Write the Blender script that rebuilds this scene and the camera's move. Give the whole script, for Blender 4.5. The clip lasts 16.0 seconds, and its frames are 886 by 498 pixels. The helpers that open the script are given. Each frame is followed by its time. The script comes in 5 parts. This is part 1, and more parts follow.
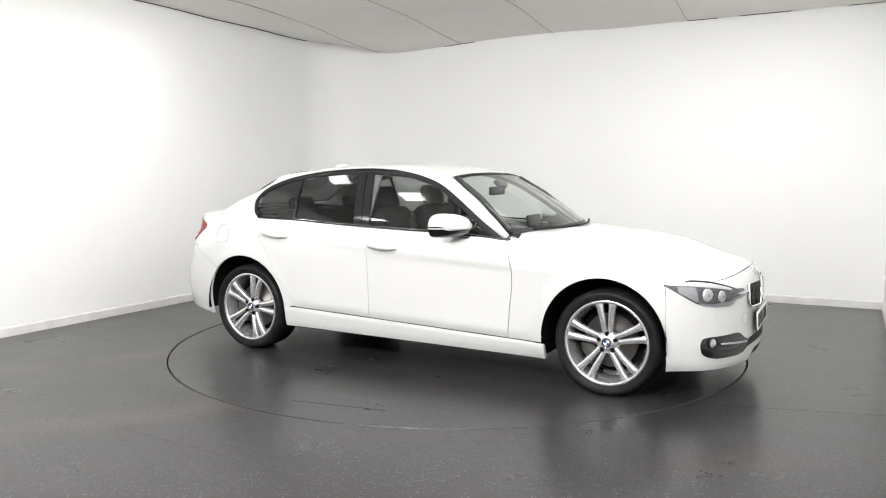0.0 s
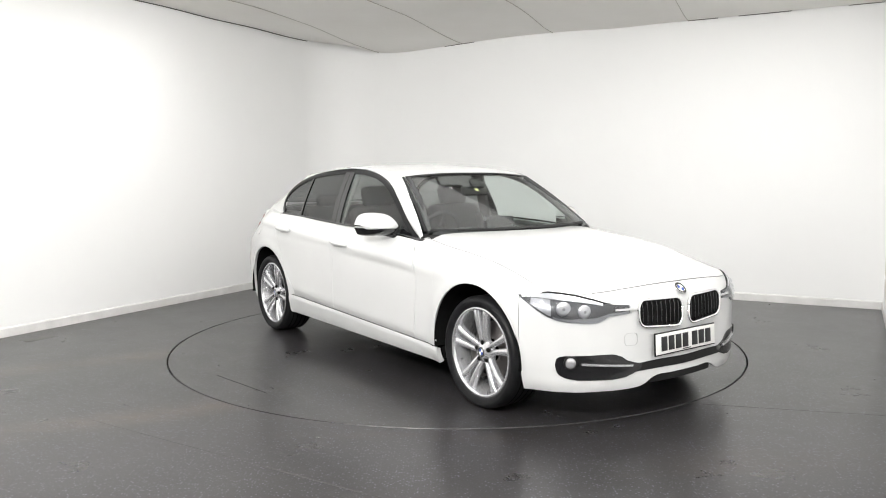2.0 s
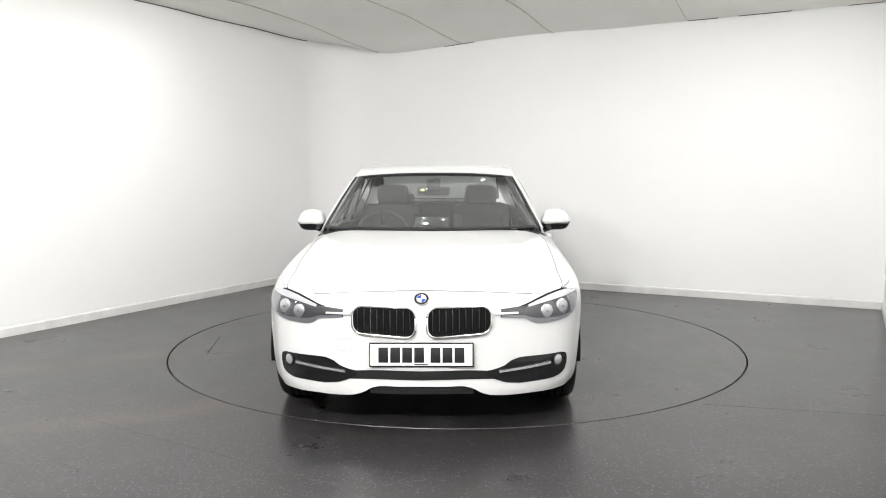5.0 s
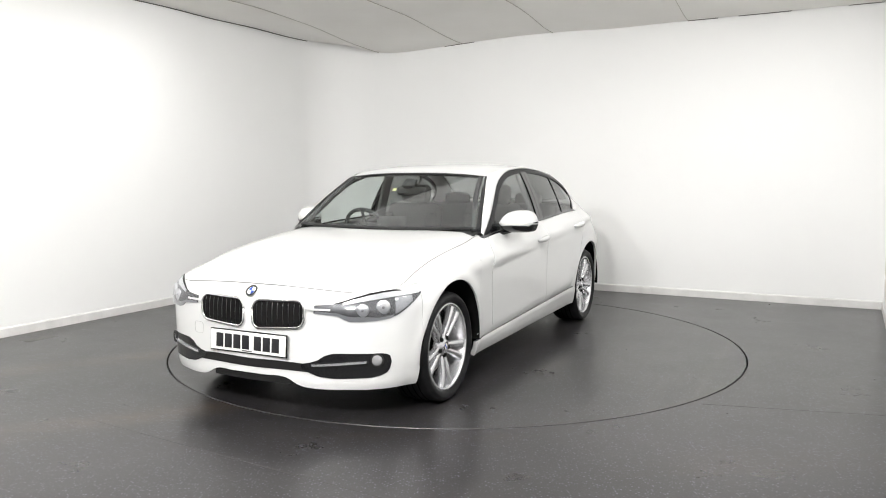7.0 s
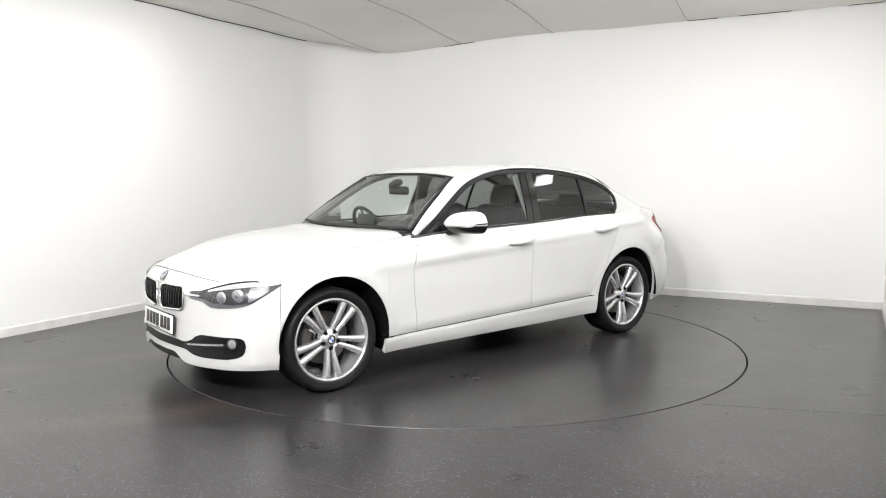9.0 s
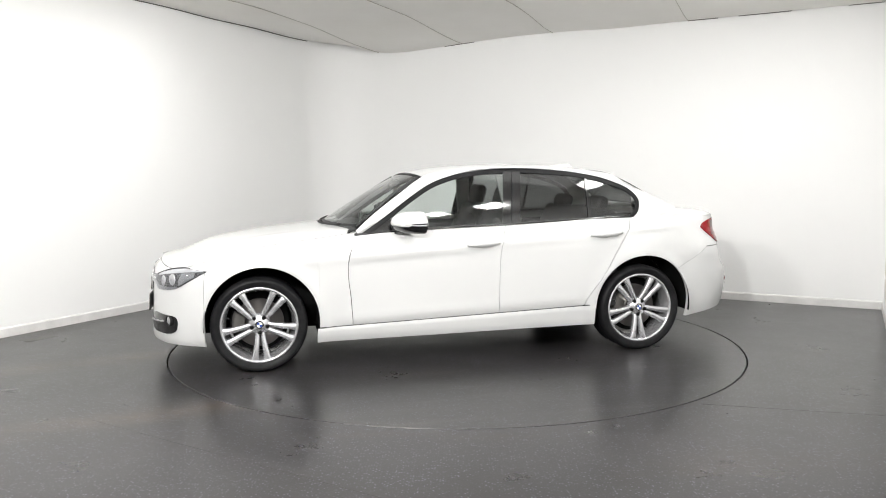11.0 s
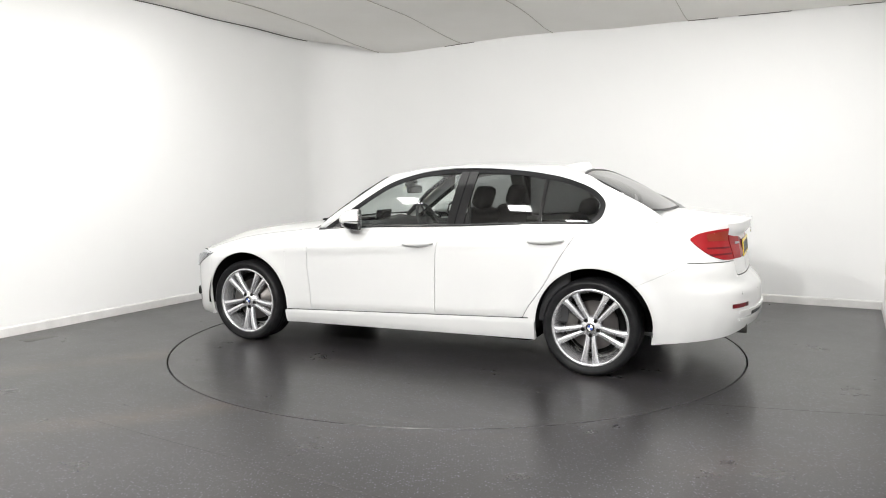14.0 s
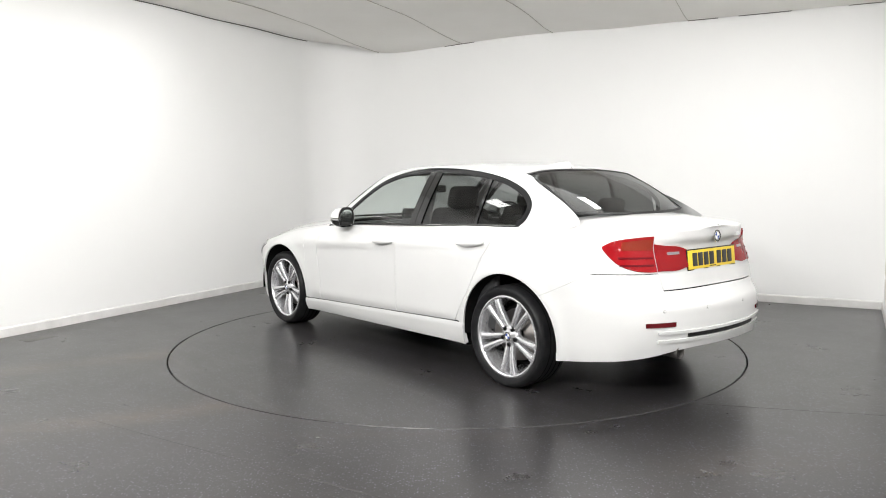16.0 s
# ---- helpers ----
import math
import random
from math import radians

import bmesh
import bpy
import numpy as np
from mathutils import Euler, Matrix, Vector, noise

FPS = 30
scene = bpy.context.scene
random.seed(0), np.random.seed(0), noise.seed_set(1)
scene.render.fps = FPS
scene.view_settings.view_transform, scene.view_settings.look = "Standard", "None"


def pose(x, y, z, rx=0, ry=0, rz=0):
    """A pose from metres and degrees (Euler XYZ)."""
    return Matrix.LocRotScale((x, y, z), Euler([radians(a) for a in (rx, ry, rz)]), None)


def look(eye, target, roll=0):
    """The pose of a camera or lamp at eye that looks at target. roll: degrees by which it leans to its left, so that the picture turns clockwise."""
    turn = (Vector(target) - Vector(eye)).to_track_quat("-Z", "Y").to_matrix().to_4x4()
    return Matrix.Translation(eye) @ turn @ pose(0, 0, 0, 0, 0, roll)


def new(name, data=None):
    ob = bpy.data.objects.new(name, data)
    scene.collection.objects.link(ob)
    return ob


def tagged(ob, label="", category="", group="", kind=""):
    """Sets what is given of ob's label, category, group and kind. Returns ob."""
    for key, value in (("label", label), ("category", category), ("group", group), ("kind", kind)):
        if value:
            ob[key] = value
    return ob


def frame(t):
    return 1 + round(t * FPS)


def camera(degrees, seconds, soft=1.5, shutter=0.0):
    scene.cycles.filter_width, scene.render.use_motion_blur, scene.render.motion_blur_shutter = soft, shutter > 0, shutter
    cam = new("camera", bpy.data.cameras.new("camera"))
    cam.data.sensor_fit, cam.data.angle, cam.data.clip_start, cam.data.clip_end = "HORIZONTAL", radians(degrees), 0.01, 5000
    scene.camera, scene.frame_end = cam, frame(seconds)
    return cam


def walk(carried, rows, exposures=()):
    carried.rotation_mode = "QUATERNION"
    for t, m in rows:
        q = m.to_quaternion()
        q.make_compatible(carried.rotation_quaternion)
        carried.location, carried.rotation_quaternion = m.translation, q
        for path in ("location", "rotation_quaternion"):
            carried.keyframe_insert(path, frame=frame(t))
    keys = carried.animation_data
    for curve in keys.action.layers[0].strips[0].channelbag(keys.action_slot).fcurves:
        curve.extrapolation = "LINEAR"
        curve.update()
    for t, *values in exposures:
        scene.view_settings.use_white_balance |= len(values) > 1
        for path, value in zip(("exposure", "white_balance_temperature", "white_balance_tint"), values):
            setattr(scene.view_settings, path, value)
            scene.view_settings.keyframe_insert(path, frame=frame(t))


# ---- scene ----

# ---------------- camera ----------------
EYE = (0.0, -6.1695, 1.3463)
YAW, PITCH = -0.01606, 0.09819
AIM = (EYE[0] + math.sin(YAW) * math.cos(PITCH), EYE[1] + math.cos(YAW) * math.cos(PITCH), EYE[2] - math.sin(PITCH))
cam = camera(59.772, 16.0, soft=1.0)
walk(cam, [(0.0, look(EYE, AIM, -0.213)), (16.0, look(EYE, AIM, -0.213))])
CAR_AT = (0.1384, -0.1575)      # the car's middle on the turntable
TURN_START, TURN_RATE = -27.633, -12.5558   # degrees, degrees a second

# ---------------- world and light ----------------
world = bpy.data.worlds.new("world")
scene.world = world
world.use_nodes = True
world.node_tree.nodes["Background"].inputs[0].default_value = (0.9, 0.95, 1.0, 1)
world.node_tree.nodes["Background"].inputs[1].default_value = 0.02
scene.view_settings.exposure = 0.19

# ---------------- materials ----------------


def mat(name, color=(0.8, 0.8, 0.8), rough=0.5, metal=0.0, coat=0.0, emit=0.0, spec=0.5):
    m = bpy.data.materials.new(name)
    m.use_nodes = True
    b = m.node_tree.nodes["Principled BSDF"]
    b.inputs["Base Color"].default_value = (*color, 1)
    b.inputs["Roughness"].default_value = rough
    b.inputs["Metallic"].default_value = metal
    b.inputs["Coat Weight"].default_value = coat
    b.inputs["Coat Roughness"].default_value = 0.03
    b.inputs["Specular IOR Level"].default_value = spec
    if emit:
        b.inputs["Emission Color"].default_value = (*color, 1)
        b.inputs["Emission Strength"].default_value = emit
    return m


def nodes_of(m):
    t = m.node_tree
    return t, t.nodes["Principled BSDF"], t.nodes.new, t.links.new


def noise_tex(m, scale, detail=4.0, rough=0.6, stretch=(1, 1, 1), coord="Object"):
    t, b, nn, ln = nodes_of(m)
    co, mp, tx = nn("ShaderNodeTexCoord"), nn("ShaderNodeMapping"), nn("ShaderNodeTexNoise")
    mp.inputs["Scale"].default_value = stretch
    tx.inputs["Scale"].default_value, tx.inputs["Detail"].default_value, tx.inputs["Roughness"].default_value = scale, detail, rough
    ln(co.outputs[coord], mp.inputs["Vector"])
    ln(mp.outputs["Vector"], tx.inputs["Vector"])
    return tx.outputs["Fac"]


def ramp(m, fac, stops):
    t, b, nn, ln = nodes_of(m)
    r = nn("ShaderNodeValToRGB")
    while len(r.color_ramp.elements) < len(stops):
        r.color_ramp.elements.new(0.5)
    for e, (pos, c) in zip(r.color_ramp.elements, stops):
        e.position, e.color = pos, (*(c if isinstance(c, tuple) else (c, c, c)), 1)
    ln(fac, r.inputs["Fac"])
    return r.outputs["Color"]


def blend(m, a, b_, fac, mode="MIX"):
    t, b, nn, ln = nodes_of(m)
    x = nn("ShaderNodeMix")
    x.data_type, x.blend_type = "RGBA", mode
    if isinstance(fac, float):
        x.inputs[0].default_value = fac
    else:
        ln(fac, x.inputs[0])
    for sock, v in ((x.inputs[6], a), (x.inputs[7], b_)):
        if isinstance(v, tuple):
            sock.default_value = (*v, 1)
        else:
            ln(v, sock)
    return x.outputs[2]


def bump(m, height, strength=0.2, dist=0.01):
    t, b, nn, ln = nodes_of(m)
    x = nn("ShaderNodeBump")
    x.inputs["Strength"].default_value, x.inputs["Distance"].default_value = strength, dist
    ln(height, x.inputs["Height"])
    ln(x.outputs["Normal"], b.inputs["Normal"])


def setc(m, out, name="Base Color"):
    t, b, nn, ln = nodes_of(m)
    ln(out, b.inputs[name])


def floor_material(name, scuff):
    """Dark grey safety vinyl with light flakes, brownish tyre stains and scuffs."""
    m = mat(name, (0.1, 0.1, 0.1), 0.35)
    base = ramp(m, noise_tex(m, 1.1, 6, 0.65), [(0.3, (0.0165, 0.0152, 0.0148)), (0.7, (0.029, 0.027, 0.0262))])
    if not scuff:
        # two worn wheel tracks where cars are driven on to the turntable
        t, b, nn, ln = nodes_of(m)
        co, mp, sx = nn("ShaderNodeTexCoord"), nn("ShaderNodeMapping"), nn("ShaderNodeSeparateXYZ")
        m2 = nn("ShaderNodeMapping")
        mp.inputs["Rotation"].default_value = (0, 0, radians(-27.5))
        m2.inputs["Scale"].default_value = (0.125, 0.25, 1)
        m2.inputs["Location"].default_value = (0.5, 0.5, 0)
        ln(co.outputs["Object"], mp.inputs["Vector"])
        ln(mp.outputs["Vector"], m2.inputs["Vector"])
        ln(m2.outputs["Vector"], sx.inputs[0])
        band = ramp(m, sx.outputs[1], [(0.21, 0.0), (0.262, 0.85), (0.315, 0.0), (0.58, 0.0), (0.638, 0.85), (0.69, 0.0)])
        reach = ramp(m, sx.outputs[0], [(0.235, 1.0), (0.33, 0.0)])
        rag = ramp(m, noise_tex(m, 2.3, 7, 0.75, (0.5, 2.2, 1)), [(0.36, 0.0), (0.62, 1.0)])
        base = blend(m, base, (0.085, 0.064, 0.045), blend(m, (0.0, 0.0, 0.0), blend(m, (0.0, 0.0, 0.0), band, reach), rag))
    brown = ramp(m, noise_tex(m, 0.9, 5, 0.7, (0.35, 1.6, 1)), [(0.56, 0.0), (0.74, 0.55)])
    c = blend(m, base, (0.045, 0.034, 0.025), brown)
    t, b, nn, ln = nodes_of(m)
    for scale, size, share, col in ((75.0, 0.34, 0.45, (0.17, 0.17, 0.225)), (120.0, 0.36, 0.5, (0.058, 0.057, 0.064))):
        co, vo = nn("ShaderNodeTexCoord"), nn("ShaderNodeTexVoronoi")
        vo.inputs["Scale"].default_value = scale
        ln(co.outputs["Object"], vo.inputs["Vector"])
        dot = ramp(m, vo.outputs["Distance"], [(size * 0.6, 1.0), (size, 0.0)])
        sep = nn("ShaderNodeSeparateColor")
        ln(vo.outputs["Color"], sep.inputs[0])
        pick = ramp(m, sep.outputs[0], [(share, 0.0), (share + 0.3, 1.0)])
        c = blend(m, c, col, blend(m, (0.0, 0.0, 0.0), dot, pick))
    dark = ramp(m, noise_tex(m, 75, 2, 0.6, (1, 1.3, 1)), [(0.34, 0.7), (0.44, 0.0)])
    c = blend(m, c, (0.013, 0.013, 0.014), dark)
    if scuff:
        s = ramp(m, noise_tex(m, 2.6, 6, 0.75, (0.25, 3.0, 1)), [(0.52, 0.0), (0.74, 0.6)])
        c = blend(m, c, (0.07, 0.066, 0.062), s)
    setc(m, c)
    setc(m, ramp(m, noise_tex(m, 1.7, 6, 0.7), [(0.3, 0.265), (0.75, 0.325)]), "Roughness")
    bump(m, noise_tex(m, 160, 2), 0.12, 0.002)
    return m


def glass(name, tint, ior=1.5):
    """A thin pane: what passes is tinted, what is mirrored follows the glancing angle."""
    m = bpy.data.materials.new(name)
    m.use_nodes = True
    t = m.node_tree
    t.nodes.clear()
    out, mx, tr, gl, fr = (t.nodes.new(k) for k in ("ShaderNodeOutputMaterial", "ShaderNodeMixShader", "ShaderNodeBsdfTransparent", "ShaderNodeBsdfGlossy", "ShaderNodeLayerWeight"))
    tr.inputs[0].default_value = (*tint, 1)
    gl.inputs[0].default_value, gl.inputs[1].default_value = (1, 1, 1, 1), 0.01
    fr.inputs[0].default_value = 0.5
    pw, ma = t.nodes.new("ShaderNodeMath"), t.nodes.new("ShaderNodeMath")
    pw.operation, ma.operation = "POWER", "MULTIPLY_ADD"
    pw.inputs[1].default_value = 5.0
    base = ((ior - 1) / (ior + 1)) ** 2 * 1.25
    ma.inputs[1].default_value, ma.inputs[2].default_value = 1 - base, base
    t.links.new(fr.outputs["Facing"], pw.inputs[0])
    t.links.new(pw.outputs[0], ma.inputs[0])
    t.links.new(ma.outputs[0], mx.inputs[0])
    t.links.new(tr.outputs[0], mx.inputs[1])
    t.links.new(gl.outputs[0], mx.inputs[2])
    t.links.new(mx.outputs[0], out.inputs[0])
    return m


M_FLOOR = floor_material("floor_vinyl", False)
M_DISC = floor_material("turntable_vinyl", True)
M_JOINT = mat("vinyl_weld", (0.055, 0.052, 0.05), 0.5)
M_PATCH = mat("vinyl_patch", (0.10, 0.097, 0.093), 0.45)
# black put in for the shade of the turntable slit and hatch cut
M_GAP = mat("gap_black", (0.015, 0.015, 0.015), 0.7)
M_WALL = mat("wall_paint", (0.82, 0.82, 0.815), 0.55)
setc(M_WALL, ramp(M_WALL, noise_tex(M_WALL, 0.8, 5), [(0.3, (0.885, 0.885, 0.88)), (0.7, (0.905, 0.905, 0.90))]))
bump(M_WALL, noise_tex(M_WALL, 60, 3), 0.05, 0.003)
M_WALLGREY = mat("grey_wall_paint", (0.22, 0.22, 0.22), 0.7)
setc(M_WALLGREY, ramp(M_WALLGREY, noise_tex(M_WALLGREY, 0.8, 5), [(0.3, (0.21, 0.21, 0.21)), (0.7, (0.24, 0.24, 0.237))]))
bump(M_WALLGREY, noise_tex(M_WALLGREY, 60, 3), 0.05, 0.003)
M_BASE = mat("baseboard_paint", (0.74, 0.73, 0.72), 0.4)
setc(M_BASE, ramp(M_BASE, noise_tex(M_BASE, 6, 5), [(0.3, (0.66, 0.65, 0.64)), (0.7, (0.78, 0.77, 0.76))]))
M_CEIL = mat("ceiling_fabric", (0.72, 0.70, 0.66), 0.8)
setc(M_CEIL, ramp(M_CEIL, noise_tex(M_CEIL, 0.7, 5), [(0.25, (0.82, 0.80, 0.765)), (0.75, (0.90, 0.885, 0.86))]))
bump(M_CEIL, noise_tex(M_CEIL, 220, 2), 0.1, 0.002)
M_SEAM = mat("seam_thread", (0.55, 0.52, 0.48), 0.8)
M_TRIMGREY = mat("ceiling_trim", (0.10, 0.095, 0.09), 0.6)
M_LAMPFRAME = mat("lamp_frame", (0.75, 0.75, 0.75), 0.4)
M_GLOW = mat("lamp_diffuser", (1.0, 0.985, 0.96), 0.5, emit=9.0)
# dim glow for the cloth of the added overhead fill
M_FILLGLOW = mat("fill_cloth", (1.0, 0.985, 0.96), 0.5, emit=0.35)
M_PAINT = mat("white_paint", (0.76, 0.76, 0.76), 0.30, coat=0.7)
setc(M_PAINT, ramp(M_PAINT, noise_tex(M_PAINT, 2.2, 4), [(0.3, (0.635, 0.637, 0.637)), (0.7, (0.655, 0.656, 0.653))]))
M_BLACK = mat("black_gloss", (0.008, 0.008, 0.009), 0.1, coat=0.3)
M_TRIM = mat("black_trim", (0.009, 0.009, 0.010), 0.36, spec=0.2)
M_PLASTIC = mat("black_plastic", (0.012, 0.012, 0.012), 0.5, spec=0.25)
bump(M_PLASTIC, noise_tex(M_PLASTIC, 180, 2), 0.15, 0.002)
M_LINER = mat("wheel_liner", (0.006, 0.006, 0.006), 0.9, spec=0.1)
M_CHROME = mat("chrome", (0.86, 0.86, 0.87), 0.08, 1.0)
M_SILVER = mat("alloy_silver", (0.62, 0.62, 0.64), 0.27, 0.75, coat=0.3)
M_RUBBER = mat("tyre_rubber", (0.012, 0.012, 0.013), 0.42, spec=0.14)
setc(M_RUBBER, ramp(M_RUBBER, noise_tex(M_RUBBER, 14, 5), [(0.3, (0.008, 0.008, 0.009)), (0.75, (0.017, 0.017, 0.018))]))
M_STEEL = mat("brake_steel", (0.14, 0.13, 0.125), 0.4, 0.8)
M_CAST = mat("cast_iron", (0.10, 0.095, 0.09), 0.6, 0.6)
M_BLUE = mat("badge_blue", (0.02, 0.06, 0.30), 0.2, coat=0.8)
M_BADGEWHITE = mat("badge_white", (0.8, 0.8, 0.8), 0.2, coat=0.8)
M_PLATEWHITE = mat("plate_white", (0.82, 0.82, 0.80), 0.35)
M_PLATEYELLOW = mat("plate_yellow", (0.80, 0.58, 0.03), 0.35)
M_INK = mat("plate_ink", (0.012, 0.012, 0.014), 0.4)
M_CLOTH = mat("seat_cloth", (0.014, 0.014, 0.015), 0.85)
setc(M_CLOTH, ramp(M_CLOTH, noise_tex(M_CLOTH, 7, 3), [(0.3, (0.011, 0.011, 0.012)), (0.7, (0.017, 0.017, 0.018))]))
M_DASH = mat("dash_plastic", (0.035, 0.035, 0.037), 0.6)
# grey of the thin tubes that draw the shade of panel gaps
M_SHUT = mat("panel_gap_grey", (0.34, 0.34, 0.34), 0.6)
M_LINING = mat("headlining", (0.28, 0.27, 0.26), 0.9)
M_GREYTRIM = mat("interior_grey", (0.16, 0.16, 0.16), 0.7)
M_REDLENS = mat("red_lens", (0.25, 0.006, 0.009), 0.06, spec=0.18)
M_REDDARK = mat("red_lens_deep", (0.10, 0.003, 0.006), 0.08, spec=0.18)
M_AMBER = mat("amber_lens", (0.20, 0.022, 0.010), 0.08, spec=0.18)
M_LAMPHOUSE = mat("lamp_housing", (0.07, 0.07, 0.073), 0.38, 0.4)
M_REFLECTOR = mat("lamp_reflector", (0.84, 0.84, 0.86), 0.34, 1.0)
M_BEZEL = mat("lamp_bezel", (0.30, 0.30, 0.31), 0.35, 0.6)
M_FOG = mat("fog_glass", (0.66, 0.66, 0.68), 0.22, 0.7)
M_BROW = mat("lamp_brow", (0.72, 0.72, 0.73), 0.3, 0.6)
M_BOWL = mat("lamp_bowl", (0.58, 0.58, 0.60), 0.34, 0.85)
M_LENSCLEAR = glass("lamp_lens", (0.90, 0.91, 0.93))
M_GLASS = glass("clear_window_glass", (0.86, 0.90, 0.885))
M_SCREEN = glass("windscreen_glass", (0.80, 0.845, 0.83))
M_PRIVACY = glass("privacy_glass", (0.25, 0.26, 0.26))
M_REARGLASS = glass("rear_window_glass", (0.30, 0.31, 0.31))
M_STICKER = mat("sticker_yellow", (0.75, 0.75, 0.35), 0.5)
M_AMBERCLEAR = mat("mirror_indicator", (0.75, 0.74, 0.72), 0.2, coat=0.5)

# ---------------- mesh helpers ----------------


class Build:
    """Collects faces for one mesh."""

    def __init__(self):
        self.v, self.f, self.s = [], [], []

    def add(self, verts, faces, smooth=True):
        n = len(self.v)
        self.v += [tuple(float(c) for c in q) for q in verts]
        self.f += [tuple(i + n for i in q) for q in faces]
        self.s += [smooth] * len(faces)
        return self

    def grid(self, P, skirt=0.0, mirror=False, out=None, closed=False):
        """A sheet through the points P[i][j]; skirt: how far its rim turns inwards. out: a point on its inner side."""
        P = np.asarray(P, float)
        n, m, _ = P.shape
        N = np.cross(np.gradient(P, axis=0), np.gradient(P, axis=1))
        N /= np.maximum(np.linalg.norm(N, axis=2, keepdims=True), 1e-9)
        o = np.array((0, 0, 0.6) if out is None else out)
        flip = (N * (P - o)).sum() < 0
        if flip:
            N = -N
        F = [(i * m + j, (i + 1) * m + j, (i + 1) * m + j + 1, i * m + j + 1) for i in range(n - 1) for j in range(m - 1)]
        if closed:
            F += [((n - 1) * m + j, j, j + 1, (n - 1) * m + j + 1) for j in range(m - 1)]
        if flip:
            F = [q[::-1] for q in F]
        V = P.reshape(-1, 3)
        sets = [(V, F, True)]
        if skirt:
            loop = [(i, 0) for i in range(n)] + [(n - 1, j) for j in range(1, m)] + [(i, m - 1) for i in range(n - 2, -1, -1)] + [(0, j) for j in range(m - 2, 0, -1)]
            a = np.array([P[q] for q in loop])
            b = a - np.array([N[q] for q in loop]) * skirt
            k = len(loop)
            W = np.concatenate([a, b])
            G = [(i, (i + 1) % k, k + (i + 1) % k, k + i) for i in range(k)]
            if not flip:
                G = [q[::-1] for q in G]
            sets.append((W, G, False))
        for V_, F_, s_ in sets:
            self.add(V_, F_, s_)
            if mirror:
                self.add(V_ * np.array((1, -1, 1)), [q[::-1] for q in F_], s_)
        return self

    def box(self, c, size, bevel=0.0, turn=None):
        bm = bmesh.new()
        bmesh.ops.create_cube(bm, size=1)
        for v in bm.verts:
            v.co = Vector((v.co.x * size[0], v.co.y * size[1], v.co.z * size[2]))
        if bevel:
            bmesh.ops.bevel(bm, geom=bm.edges[:], offset=bevel, segments=3, affect="EDGES", profile=0.5)
        m = Matrix.Translation(c) @ (turn if turn else Matrix())
        bm.verts.index_update()
        self.add([m @ v.co for v in bm.verts], [[v.index for v in f.verts] for f in bm.faces], bevel > 0)
        bm.free()
        return self

    def tube(self, path, r, n=10, flat=1.0, up=(0, 0, 1)):
        """A round bar along a path; r: one radius or one a point."""
        P = [Vector(q) for q in path]
        k = len(P)
        rr = r if isinstance(r, (list, tuple)) else [r] * k
        V = []
        for i, q in enumerate(P):
            d = (P[min(i + 1, k - 1)] - P[max(i - 1, 0)]).normalized()
            a = d.cross(Vector(up))
            a = a.normalized() if a.length > 1e-6 else d.orthogonal().normalized()
            b = a.cross(d).normalized()
            V += [q + a * math.cos(2 * math.pi * j / n) * rr[i] + b * math.sin(2 * math.pi * j / n) * rr[i] * flat for j in range(n)]
        F = [(i * n + j, i * n + (j + 1) % n, (i + 1) * n + (j + 1) % n, (i + 1) * n + j) for i in range(k - 1) for j in range(n)]
        F += [tuple(range(n))[::-1], tuple((k - 1) * n + j for j in range(n))]
        return self.add(V, F)

    def lathe(self, prof, n=48, axis="y", c=(0, 0, 0)):
        """Turns a profile of (radius, offset) about an axis."""
        V, k = [], len(prof)
        for i in range(n):
            a = 2 * math.pi * i / n
            for r, o in prof:
                q = (r * math.cos(a), o, r * math.sin(a)) if axis == "y" else ((o, r * math.cos(a), r * math.sin(a)) if axis == "x" else (r * math.cos(a), r * math.sin(a), o))
                V.append((q[0] + c[0], q[1] + c[1], q[2] + c[2]))
        F = [(i * k + j, ((i + 1) % n) * k + j, ((i + 1) % n) * k + j + 1, i * k + j + 1) for i in range(n) for j in range(k - 1)]
        return self.add(V, F)

    def mesh(self, name, material):
        me = bpy.data.meshes.new(name)
        me.from_pydata(self.v, [], self.f)
        me.polygons.foreach_set("use_smooth", self.s)
        me.materials.append(material)
        me.update()
        return me


def part(name, build, material, parent=None, label=""):
    ob = new(name, build.mesh(name, material))
    if parent is not None:
        ob.parent = parent
    if label:
        ob["label"] = label
    return ob


def sp(xs, ys):
    """A smooth curve through the knots."""
    xs, ys = np.array(xs, float), np.array(ys, float)
    if xs[0] > xs[-1]:
        xs, ys = xs[::-1], ys[::-1]
    g = np.gradient(ys, xs)

    def f(x):
        x = np.clip(np.asarray(x, float), xs[0], xs[-1])
        i = np.clip(np.searchsorted(xs, x) - 1, 0, len(xs) - 2)
        h = xs[i + 1] - xs[i]
        t = (x - xs[i]) / h
        return (2 * t**3 - 3 * t**2 + 1) * ys[i] + (t**3 - 2 * t**2 + t) * h * g[i] + (-2 * t**3 + 3 * t**2) * ys[i + 1] + (t**3 - t**2) * h * g[i + 1]

    return f


def lin(xs, ys):
    o = np.argsort(xs)
    xs, ys = np.array(xs, float)[o], np.array(ys, float)[o]
    return lambda x: np.interp(x, xs, ys)


def sst(x, a, b):
    t = np.clip((np.asarray(x, float) - a) / (b - a), 0, 1)
    return t * t * (3 - 2 * t)


# ---------------- the room ----------------
CORNER, ALONG, ACROSS = Vector((-1.64, 4.28, 0)), Vector((0.893, -0.45, 0)).normalized(), Vector((0.45, 0.893, 0)).normalized()
WIDTH, DEPTH, HIGH, DISC_R = 6.52, 9.6, 3.02, 2.215


